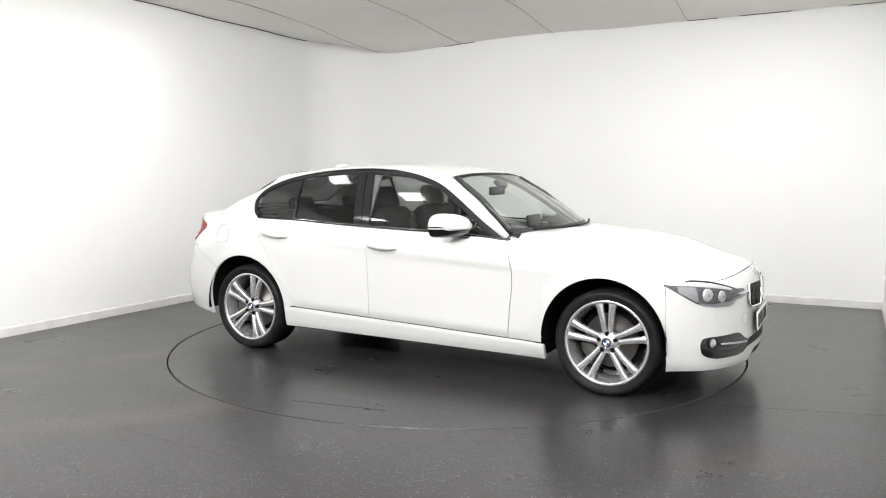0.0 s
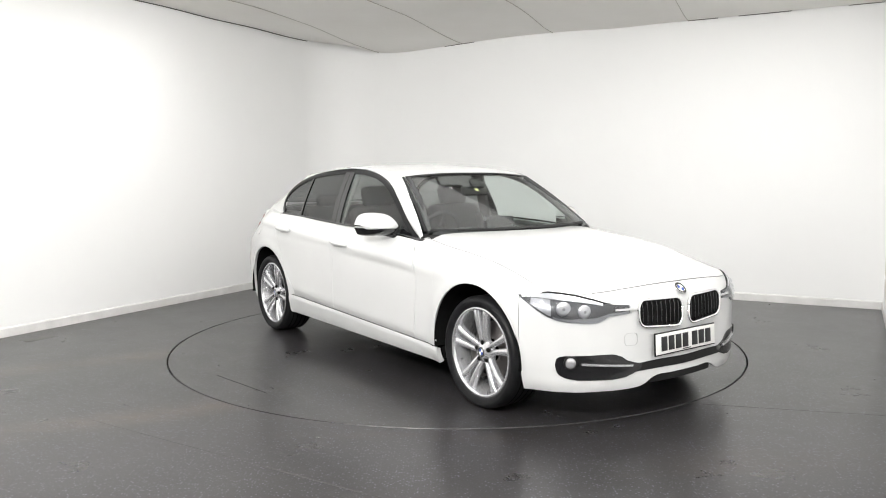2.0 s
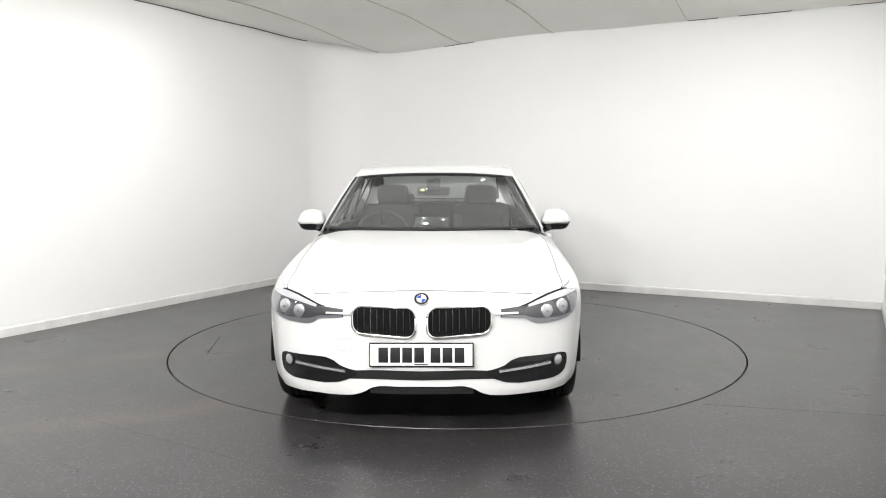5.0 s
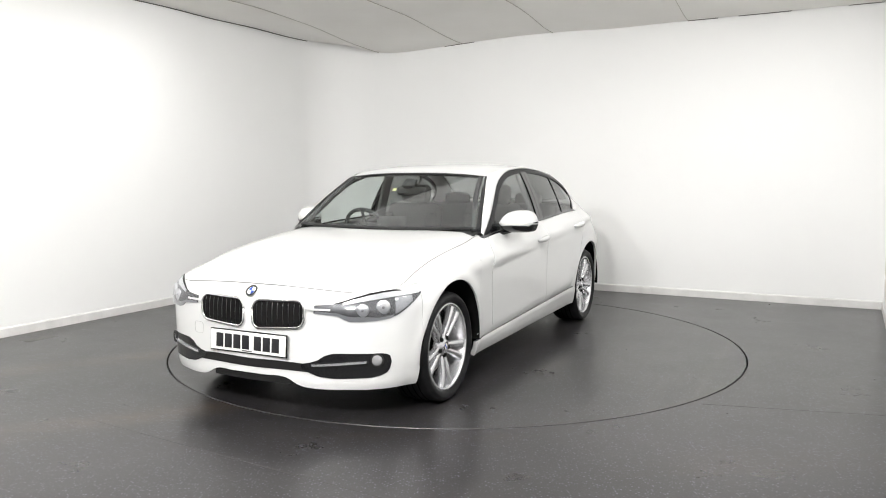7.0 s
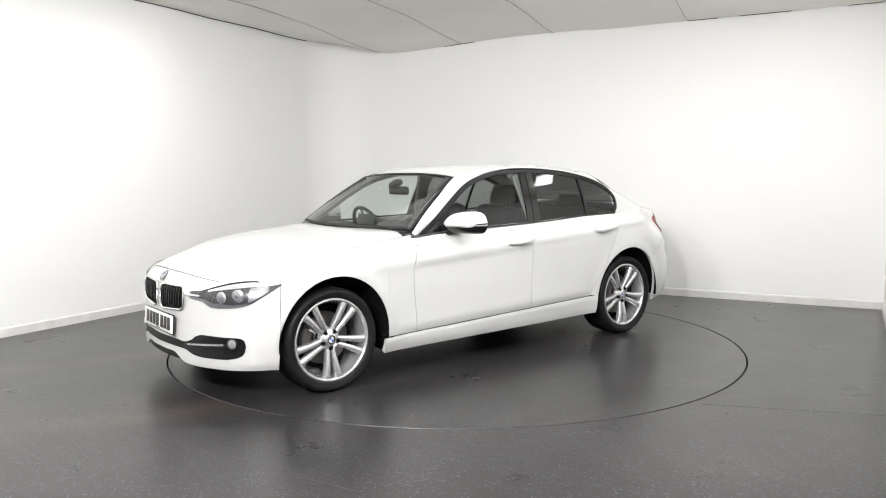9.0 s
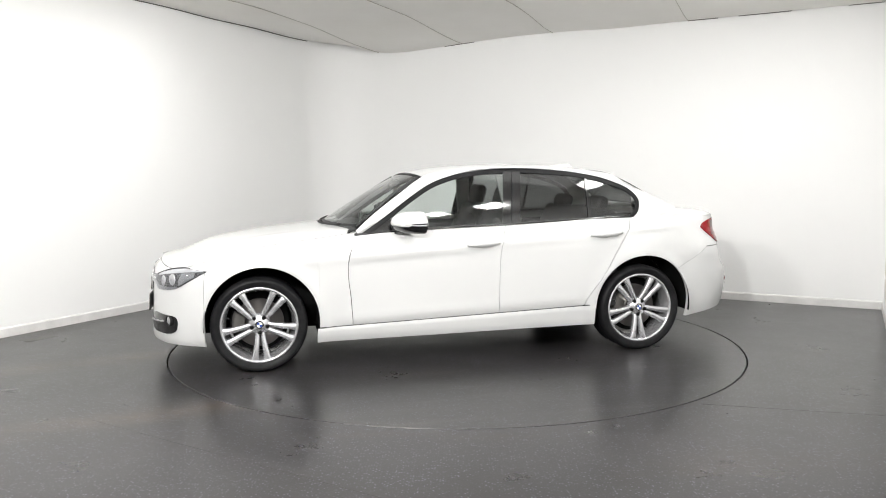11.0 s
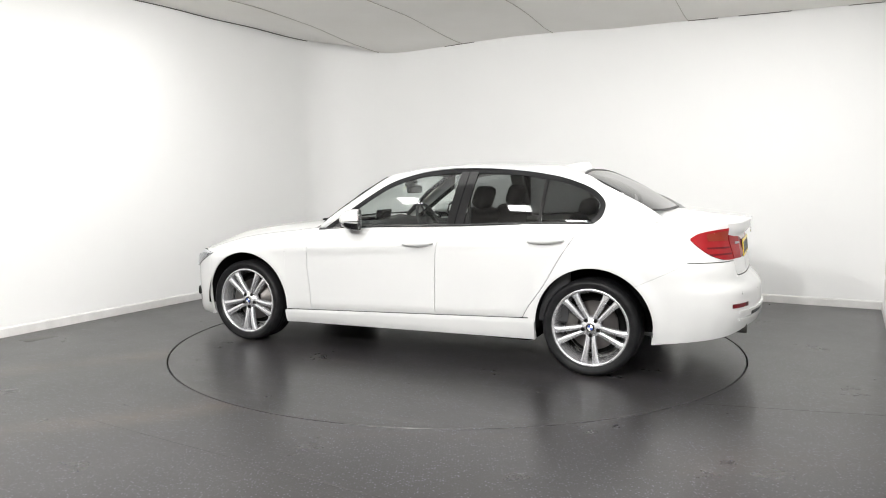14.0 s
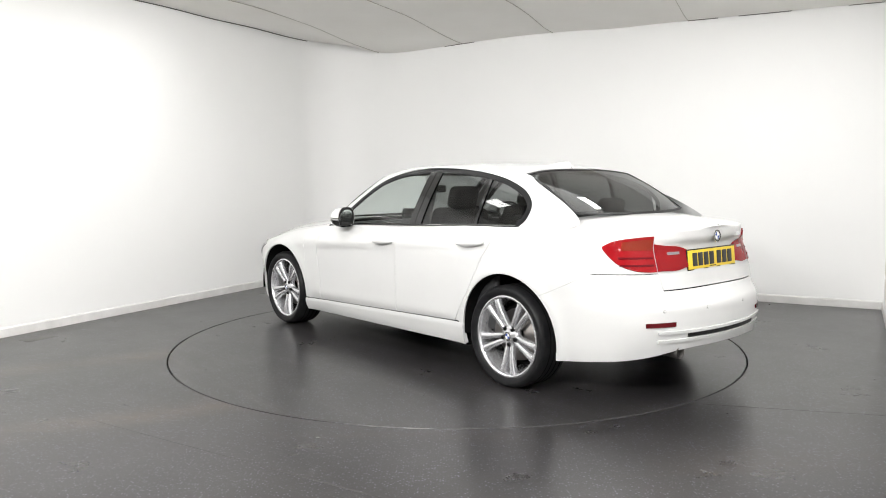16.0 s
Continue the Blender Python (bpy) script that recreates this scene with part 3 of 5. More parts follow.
def side_y(x, z):
    """How far out the side glass stands."""
    x = np.asarray(x, float)
    return _py(z) - 0.045 * np.clip((np.abs(x + 0.35) - 0.25) / 1.05, 0, 1.5) ** 2


def T(x, z, off=0.0):
    x, z = np.broadcast_arrays(np.asarray(x, float), np.asarray(z, float))
    return np.stack([x, side_y(x, z) + off, z + off * 0.4], -1)


def curve3(knots, closed=False):
    """A smooth space curve through knots, by length, as a function of 0..1."""
    K = np.array(knots, float)
    d = np.concatenate([[0], np.cumsum(np.linalg.norm(np.diff(K, axis=0), axis=1))])
    d /= d[-1]
    fs = [sp(d, K[:, i]) for i in range(K.shape[1])]
    return lambda t: np.stack([f(t) for f in fs], -1)


# outer edge of the black window surround, from the mirror foot over the roof to the tail end of the glass
DLO_TOP = [(0.712, 0.914), (0.527, 1.038), (0.355, 1.160), (0.183, 1.266), (0.008, 1.328), (-0.166, 1.360), (-0.368, 1.375), (-0.569, 1.376), (-0.768, 1.366), (-0.967, 1.347),
           (-1.164, 1.310), (-1.315, 1.260), (-1.405, 1.210), (-1.460, 1.140), (-1.445, 1.055), (-1.395, 1.006)]
_dk = np.array(DLO_TOP)
dlo2 = curve3(_dk)
ROOF_RAIL = [(0.735, 0.765, 0.948), (0.60, 0.715, 1.060), (0.42, 0.655, 1.188), (0.225, 0.590, 1.318), (0.08, 0.585, 1.354), (-0.10, 0.592, 1.378), (-0.368, 0.598, 1.392), (-0.569, 0.596, 1.389),
             (-0.768, 0.588, 1.378), (-0.967, 0.572, 1.362), (-1.280, 0.545, 1.338), (-1.43, 0.555, 1.262), (-1.56, 0.575, 1.198), (-1.68, 0.605, 1.142), (-1.78, 0.635, 1.085), (-1.83, 0.665, 1.045)]


def strips(A, B, m, bulge=0.0):
    """A sheet from curve A to curve B (arrays of points), swelling outwards."""
    t = np.linspace(0, 1, m)[None, :, None]
    P = A[:, None, :] * (1 - t) + B[:, None, :] * t
    P[..., 1] += (np.sin(np.pi * t[..., 0]) * bulge)
    return P


def resample(K, n):
    """Through knots, n points, knots kept in step by index."""
    K = np.array(K, float)
    i = np.arange(len(K))
    u = np.linspace(0, len(K) - 1, n)
    return np.stack([sp(i, K[:, j])(u) for j in range(K.shape[1])], -1)


def inset(poly, d):
    """Moves an open chain of (x, z) inwards (to its left hand) by d."""
    g = np.gradient(poly, axis=0)
    g /= np.linalg.norm(g, axis=1, keepdims=True)
    return poly + np.stack([-g[:, 1], g[:, 0]], -1) * d


zroof = sp((0.33, 0.24, 0.085, -0.1, -0.33, -0.6, -0.9, -1.05, -1.21), (1.325, 1.350, 1.385, 1.405, 1.417, 1.420, 1.411, 1.398, 1.372))
roof_spine = lin((0.225, -0.1, -0.9, -1.280), (0.250, -0.10, -0.9, -1.235))
ROOF_EDGE = np.array(ROOF_RAIL[3:11])


def roof_points(n, m):
    E = resample(ROOF_EDGE, n)
    t = np.linspace(-1, 1, m)
    xc = roof_spine(E[:, 0])
    zc = zroof(xc)
    at = np.abs(t)[None, :]
    x = xc[:, None] + (E[:, 0] - xc)[:, None] * at**2
    y = E[:, 1][:, None] * t[None, :]
    z = E[:, 2][:, None] + (zc - E[:, 2])[:, None] * (1 - at**2.6)
    return np.stack([x, y, z], -1)


def screen_points(n, m, lift=0.0, trim=0.0):
    """The windscreen, from the cowl to the roof."""
    R = roof_points(40, m)[0]
    t = np.linspace(-1, 1, m)
    low = np.stack([0.905 - 0.185 * np.abs(t) ** 2.2, 0.745 * t, 0.968 + 0.004 * np.abs(t) ** 2], -1)
    s = np.linspace(trim, 1 - trim, n)[:, None, None]
    P = low[None] * (1 - s) + R[None] * s
    bow = np.sin(np.pi * s[..., 0]) * 0.013
    P[..., 2] += bow * 0.85 + lift
    P[..., 0] += bow * 0.5 + lift * 0.5
    return P


def rear_screen_points(n, m, lift=0.0):
    R = roof_points(40, m)[-1]
    t = np.linspace(-1, 1, m)
    at = np.abs(t)
    low = np.stack([-1.815 + 0.10 * at**3.5, 0.585 * t, 1.081 + 0.014 * at**3], -1)
    s = np.linspace(0, 1, n)[:, None, None]
    P = low[None] * (1 - s) + R[None] * s
    bow = np.sin(np.pi * s[..., 0]) * 0.014
    P[..., 2] += bow + lift
    P[..., 0] -= bow * 0.4 + lift * 0.4
    return P


def build_car():
    car = new("car")
    tagged(car, "white four-door saloon car with silver alloy wheels, parked on the turntable", "car")
    O = (0, 0, 0.62)
    sk = 0.012

    # front wings, with the strip beside the bonnet
    for side in (1, -1):
        w = Build()
        xs = np.concatenate([cosine(34, 1.765, ARCH_F[0] - ARCH_F[2] + 0.0005)])
        P1 = skin(xs, lambda x: arch(x, ARCH_F), belt_x, 16)
        xd = np.linspace(ARCH_F[0] - ARCH_F[2], 0.80, 6)
        def domr(s, t):
            z0 = sill_top(np.full_like(s, 0.9)) + 0.003
            z = z0 + (zs_(a_of(0.85)) - z0) * t
            for _ in range(4):
                x = (ARCH_F[0] - ARCH_F[2]) * (1 - s) + (door_front(z) + 0.003) * s
                z = z0 + (zs_(a_of(x)) - z0) * t
            return a_of(x), z
        P2 = field(domr, 8, 16)
        av = np.linspace(float(a_of(1.94)), float(a_of(0.70)), 50)
        t = np.linspace(0, 1, 7)
        ts = hood_shut(cx_(av))[:, None] + 0.007
        P3 = bonnet_points(np.repeat(av[:, None], 7, 1), np.minimum(ts, 1.0) + (1 - np.minimum(ts, 1.0)) * t[None, :])
        for P in (P1, P2, P3):
            if side < 0:
                P = P * np.array((1, -1, 1))
            w.grid(P, sk, out=(P[..., 0].mean(), 0, 0.5))
        part("front_wing", w, M_PAINT, car)
        d = field(slanted(door_front, door_mid, sill_top, belt_x), 26, 22) * np.array((1, side, 1))
        fd = part("front_door", Build().grid(d, sk, out=O), M_PAINT, car)
        d = field(slanted(door_mid, door_rear, sill_top, belt_x), 24, 22) * np.array((1, side, 1))
        rd = part("rear_door", Build().grid(d, sk, out=O), M_PAINT, car)
        xs = np.linspace(1.015, -1.03, 60)
        P = skin(xs, sill_low, lambda x: sill_top(x) - 0.003, 8, 0.006)
        P[:, -1, 1] -= 0.006
        part("sill", Build().grid(P * np.array((1, side, 1)), 0.03, out=O), M_PAINT, car)
        # rear quarter: from the door's edge round to the boot
        q = Build()
        def domq(s, t):
            z = 0.4 + 0.6 * t
            for _ in range(5):
                x = (door_rear(z) - 0.003) * (1 - s) + (ARCH_R[0] + 0.0) * s
                lo = np.where(x > ARCH_R[0] + ARCH_R[2], sill_top(x), arch(x, ARCH_R))
                z = lo + (zs_(a_of(x)) - lo) * t
            return a_of(x), z
        # ahead of the axle
        n_, m_ = 30, 18
        s_ = cosine(n_, 0, 1)
        xl = np.linspace(ARCH_R[0] + ARCH_R[2], ARCH_R[0], 2)
        g = np.zeros((n_, m_, 3))
        # edge curve in order: up the door edge from sill to belt; opposite: up the arch then the axle line
        th_ = np.linspace(0, np.pi / 2, n_)
        for i in range(n_):
            u = i / (n_ - 1)
            xa, za = ARCH_R[0] + ARCH_R[2] * math.cos(th_[i]), ARCH_R[1] + ARCH_R[2] * math.sin(th_[i])
            zd = 0.369 + (float(zs_(a_of(-1.33))) - 0.369) * u**1.0
            xd_ = float(door_rear(zd)) - 0.003
            if u > 0.999:
                zd = float(zs_(a_of(xd_)))
            k = np.linspace(0, 1, m_)
            xx, zz = xa + (xd_ - xa) * k, za + (zd - za) * k
            g[i] = S(a_of(xx), zz)
        q.grid(g * np.array((1, side, 1)), sk, out=O)
        # fan between arch crown and shoulder behind it
        xs = np.linspace(-1.3305, ARCH_R[0], 8)
        xs2 = cosine(26, ARCH_R[0], ARCH_R[0] - ARCH_R[2] * 0.93)
        top_line = lambda x: zs_(a_of(x))
        k = np.linspace(0, 1, m_)
        g2 = np.array([S(a_of(ARCH_R[0] + (x - ARCH_R[0]) * kk), (ARCH_R[1] + ARCH_R[2]) * (1 - kk) + float(top_line(x)) * kk) for x in np.linspace(-1.333, ARCH_R[0], 6) for kk in k]).reshape(6, m_, 3)
        q.grid(g2 * np.array((1, side, 1)), 0, out=O)
        def zlo_q(x):
            return np.where(x > -1.69, arch(x, ARCH_R), 0.604 + (-1.655 - x) * 0.42)
        xs3 = np.linspace(ARCH_R[0], -2.08, 44)
        q.grid(skin(xs3, lambda x: np.minimum(zlo_q(x), 0.775), belt_x, 18) * np.array((1, side, 1)), sk, out=O)
        aa = np.linspace(float(a_of(-2.08)), float(a_rear(0.505)), 18)
        q.grid(S(np.repeat(aa[:, None], 16, 1), 0.775 + (zs_(aa) - 0.775)[:, None] * np.linspace(0, 1, 16)[None, :]) * np.array((1, side, 1)), sk, out=O)
        # the strip beside the boot lid
        ab = np.linspace(float(a_of(-1.60)), float(a_rear(0.53)), 36)
        tq = np.linspace(0.885, 1, 6)
        B3 = boot_points(np.repeat(ab[:, None], 6, 1), np.repeat(tq[None, :], 36, 0))
        q.grid(B3 * np.array((1, side, 1)), sk, out=(B3[..., 0].mean(), 0, 0.4))
        # pillars and rail: from the window surround up to roof and screens
        nA = 90
        D2 = resample(DLO_TOP, nA)
        D3 = T(D2[:, 0], D2[:, 1], 0.001)
        O3 = resample(ROOF_RAIL, nA)
        q2 = strips(D3, O3, 9, 0.012)
        q.grid(q2 * np.array((1, side, 1)), 0.0, out=(-0.4, 0, 1.0))
        # foot of the rear pillar, from the glass end to the boot
        low = S(a_of(np.linspace(-1.37, -1.80, 20)), zs_(a_of(np.linspace(-1.37, -1.80, 20))))
        hi = resample([T(-1.370, 1.006, 0.001)] + [ROOF_RAIL[-1]], 20)
        q.grid(strips(low, hi, 8, 0.004) * np.array((1, side, 1)), 0.0, out=(-1.5, 0, 0.6))
        part("rear_wing", q, M_PAINT, car)

    # bonnet
    av = np.linspace(0.0, float(a_of(0.70)), 70)
    b = Build()
    ts = hood_shut(cx_(av))[:, None]
    P = bonnet_points(np.repeat(av[:, None], 22, 1), ts * np.linspace(0, 1, 22)[None, :])
    full = np.concatenate([(P * np.array((1, -1, 1)))[:, :0:-1], P], 1)
    b.grid(full, sk, out=(1.4, 0, 0))
    part("bonnet", b, M_PAINT, car)

    # front bumper: from the nose round to the wheel
    ab = np.concatenate([np.linspace(0, 0.22, 12), np.linspace(0.232, 0.42, 26), np.linspace(0.44, float(a_of(1.768)), 34)])
    zlow = sp((0, 0.12, 0.23, 0.26, 0.31, 0.35, 0.40, 0.6, 0.9, 1.25), (0.258, 0.257, 0.256, 0.248, 0.222, 0.209, 0.204, 0.200, 0.195, 0.178))
    zbt = lambda a: zs_(a) - 0.004
    P = S(np.repeat(ab[:, None], 34, 1), zlow(ab)[:, None] + (zbt(ab) - zlow(ab))[:, None] * np.linspace(0, 1, 34)[None, :])
    full = np.concatenate([(P * np.array((1, -1, 1)))[:0:-1], P], 0)
    # Grey tubes laid in the slits beside the bonnet to draw their shade.
    for side in (1, -1):
        av = np.linspace(float(a_of(1.93)), float(a_of(0.72)), 50)
        part("bonnet_gap_line", Build().tube((bonnet_points(av, hood_shut(cx_(av)) + 0.0035) - np.array((0, 0, 0.0010))) * np.array((1, side, 1)), 0.0022, 6), M_GREYTRIM, car)
    # the same drawn gap shade along the bonnet's front edge
    av = np.linspace(-0.60, 0.60, 60)
    edge_line = S(np.abs(av), zs_(np.abs(av)) - 0.002, 0.0004)
    edge_line[:, 1] *= np.sign(av)
    part("bonnet_gap_line", Build().tube(edge_line, 0.0022, 6), M_GREYTRIM, car)
    bumper = part("front_bumper", Build().grid(full, 0.02, out=(1.2, 0, 0.5)), M_PAINT, car)

    # rear bumper
    ab = np.concatenate([np.linspace(float(a_of(-1.812)), float(a_rear(0.56)), 36), np.linspace(float(a_rear(0.54)), float(a_rear(0.45)), 24), np.linspace(float(a_rear(0.43)), A_END, 16)])
    zlr = sp((float(a_of(-1.79)), float(a_of(-1.88)), float(a_rear(0.65)), float(a_rear(0.4)), A_END), (0.238, 0.247, 0.292, 0.335, 0.348))
    def ztr(a):
        x, y = cx_(a), cy_(a)
        return np.where(x > -2.02, 0.601 + (-1.655 - x) * 0.42, np.where(y > 0.52, 0.771, 0.676 + 0.0 * a)) - 0.0015
    base = ztr(ab)
    base = np.where((cy_(ab) < 0.56) & (cx_(ab) < -2.1), 0.673 + (0.771 - 0.673) * sst(cy_(ab), 0.475, 0.502), base)
    lip = zlr(ab)[:, None] + (base - zlr(ab))[:, None] * np.linspace(0, 1, 30)[None, :]
    edge = ARCH_R[0] - np.sqrt(np.maximum(ARCH_R[2] ** 2 - np.maximum(lip - ARCH_R[1], 0) ** 2, 0))
    pull = (1 - sst(ab - ab[0], 0, 0.35))[:, None]
    A2 = ab[:, None] + (a_of(np.maximum(edge, -1.812)) - ab[0]) * pull
    P = S(A2, zlr(ab)[:, None] + (base - zlr(ab))[:, None] * np.linspace(0, 1, 30)[None, :])
    full = np.concatenate([P, (P * np.array((1, -1, 1)))[-2::-1]], 0)
    rbumper = part("rear_bumper", Build().grid(full, 0.02, out=(-1.2, 0, 0.5)), M_PAINT, car)

    # grey tubes over the bumper joints, in place of their gap shade
    for side in (1, -1):
        xs = np.linspace(-1.695, -2.03, 16)
        part("bumper_seam", Build().tube(S(a_of(xs), 0.6022 + (-1.655 - xs) * 0.42, 0.0002) * np.array((1, side, 1)), 0.0013, 6), M_SHUT, car)
    # boot lid: top and rear face
    b = Build()
    ab = np.linspace(float(a_of(-1.60)), A_END, 60)
    tt = np.linspace(0, 1, 16)
    lim = np.where(cx_(ab) < -2.05, 1.0, 0.88)
    lim = 0.88 + 0.12 * sst(-cx_(ab), 2.19, 2.26)
    P = boot_points(np.repeat(ab[:, None], 16, 1), lim[:, None] * tt[None, :])
    full = np.concatenate([(P * np.array((1, -1, 1)))[:, :0:-1], P], 1)
    b.grid(full, sk, out=(-2.0, 0, 0.2))
    ab = np.concatenate([np.linspace(float(a_rear(0.502)), float(a_rear(0.45)), 16), np.linspace(float(a_rear(0.43)), A_END, 16)])
    lo = 0.679 + (0.777 - 0.679) * sst(cy_(ab), 0.475, 0.502)
    P = S(np.repeat(ab[:, None], 20, 1), lo[:, None] + (zs_(ab) - lo)[:, None] * np.linspace(0, 1, 20)[None, :])
    full = np.concatenate([P, (P * np.array((1, -1, 1)))[-2::-1]], 0)
    b.grid(full, sk, out=(-1.6, 0, 0.8))
    boot = part("boot_lid", b, M_PAINT, car)

    # roof and screens
    part("roof", Build().grid(roof_points(50, 41), 0.0, out=O), M_PAINT, car)
    part("windscreen", Build().grid(screen_points(16, 41), 0.004, out=O), M_SCREEN, car)
    part("rear_window", Build().grid(rear_screen_points(16, 33), 0.004, out=O), M_REARGLASS, car)
    return car, bumper, rbumper, boot


CAR, BUMPER, REAR_BUMPER, BOOT = build_car()


def windows():
    """Side glass with its black surround, door by door."""
    n = 120
    D2 = resample(DLO_TOP, n)
    low_z = lambda x: belt_x(x) - 0.004
    I2 = inset(D2, 0.034)
    I2[:, 1] = np.maximum(I2[:, 1], 0.0)
    order = np.argsort(I2[: n * 13 // 16, 0])
    top_in = lambda x: np.interp(x, I2[order, 0], I2[order, 1])
    for side in (1, -1):
        k = np.array((1, side, 1))
        P = strips(T(D2[:, 0], D2[:, 1], 0.004), T(I2[:, 0], I2[:, 1], 0.006), 4, 0.002)
        part("window_surround", Build().grid(P * k, 0.008, out=(-0.4, 0, 1.1)), M_TRIM, CAR)
        xs = np.linspace(0.66, -1.385, 50)
        P = np.stack([T(xs, low_z(xs) - 0.004, 0.016), T(xs, low_z(xs) + 0.004, 0.017), T(xs, low_z(xs) + 0.013, 0.008)], 1)
        part("waist_strip", Build().grid(P * k, 0.006, out=(-0.4, 0, 1.1)), M_BLACK, CAR)

        def pane(name, x0, x1, sh0, sh1, material, nn=24):
            s, t = np.meshgrid(np.linspace(0, 1, nn), np.linspace(0, 1, 10), indexing="ij")
            z = 1.0 + 0.3 * t
            for _ in range(5):
                x = (x0 + sh0 * (z - 0.975)) * (1 - s) + (x1 + sh1 * (z - 0.975)) * s
                z = low_z(x) + (np.maximum(top_in(x), low_z(x) + 0.001) + 0.004 - low_z(x)) * t
            return part(name, Build().grid(T(x, z, 0.0) * k, 0.003, out=(-0.4, 0, 1.1)), material, CAR)

        pane("front_door_glass", 0.60, -0.345, -0.15, -0.15, M_GLASS, 30)
        pane("rear_door_glass", -0.46, -1.018, -0.145, -0.06, M_PRIVACY)
        pane("quarter_glass", -1.03, -1.40, -0.06, 0.0, M_PRIVACY, 16)

        def pillar(name, x0, x1, sh0, sh1, off, material):
            s, t = np.meshgrid(np.linspace(0, 1, 6), np.linspace(0, 1, 12), indexing="ij")
            z = 0.97 + 0.38 * t
            for _ in range(5):
                x = (x0 + sh0 * (z - 0.975)) * (1 - s) + (x1 + sh1 * (z - 0.975)) * s
                z = low_z(x) + (top_in(x) + 0.01 - low_z(x)) * t
            part(name, Build().grid(T(x, z, off) * k, 0.012, out=(-0.4, 0, 1.1)), material, CAR)

        pillar("door_pillar_trim", -0.335, -0.397, -0.15, -0.15, 0.007, M_BLACK)
        pillar("door_pillar_trim", -0.402, -0.468, -0.15, -0.145, 0.007, M_BLACK)
        pillar("window_divider", -1.012, -1.034, -0.06, -0.06, 0.006, M_BLACK)
        # the triangle ahead of the front glass, in which the mirror stands
        tri = np.array([[(0.69, 0.905), (0.69, 0.907), (0.69, 0.909)], [(0.60, 0.915), (0.60, 0.94), (0.60, 0.962)], [(0.47, 0.926), (0.49, 0.985), (0.50, 1.02)]])
        part("mirror_triangle", Build().grid(T(tri[..., 0], tri[..., 1], 0.006) * k, 0.008, out=(0, 0, 1)), M_BLACK, CAR)


windows()


def screen_bands():
    """Black ceramic borders printed on the screens' rims."""
    P = screen_points(30, 81, 0.0022)
    b = Build()
    n, m = P.shape[:2]
    for sl in ((slice(0, n), slice(0, 2)), (slice(0, n), slice(m - 2, m)), (slice(n - 2, n), slice(2, m - 2)), (slice(0, 2), slice(2, m - 2))):
        b.grid(P[sl], 0.002, out=(0, 0, 0.6))
    part("windscreen_border", b, M_TRIM, CAR)
    P = rear_screen_points(30, 61, 0.0022)
    b = Build()
    n, m = P.shape[:2]
    for sl in ((slice(0, n), slice(0, 2)), (slice(0, n), slice(m - 2, m)), (slice(n - 2, n), slice(1, m - 1)), (slice(0, 2), slice(1, m - 1))):
        b.grid(P[sl], 0.002, out=(0, 0, 0.6))
    part("rear_window_border", b, M_TRIM, CAR)


screen_bands()

# ---------------- wheels ----------------


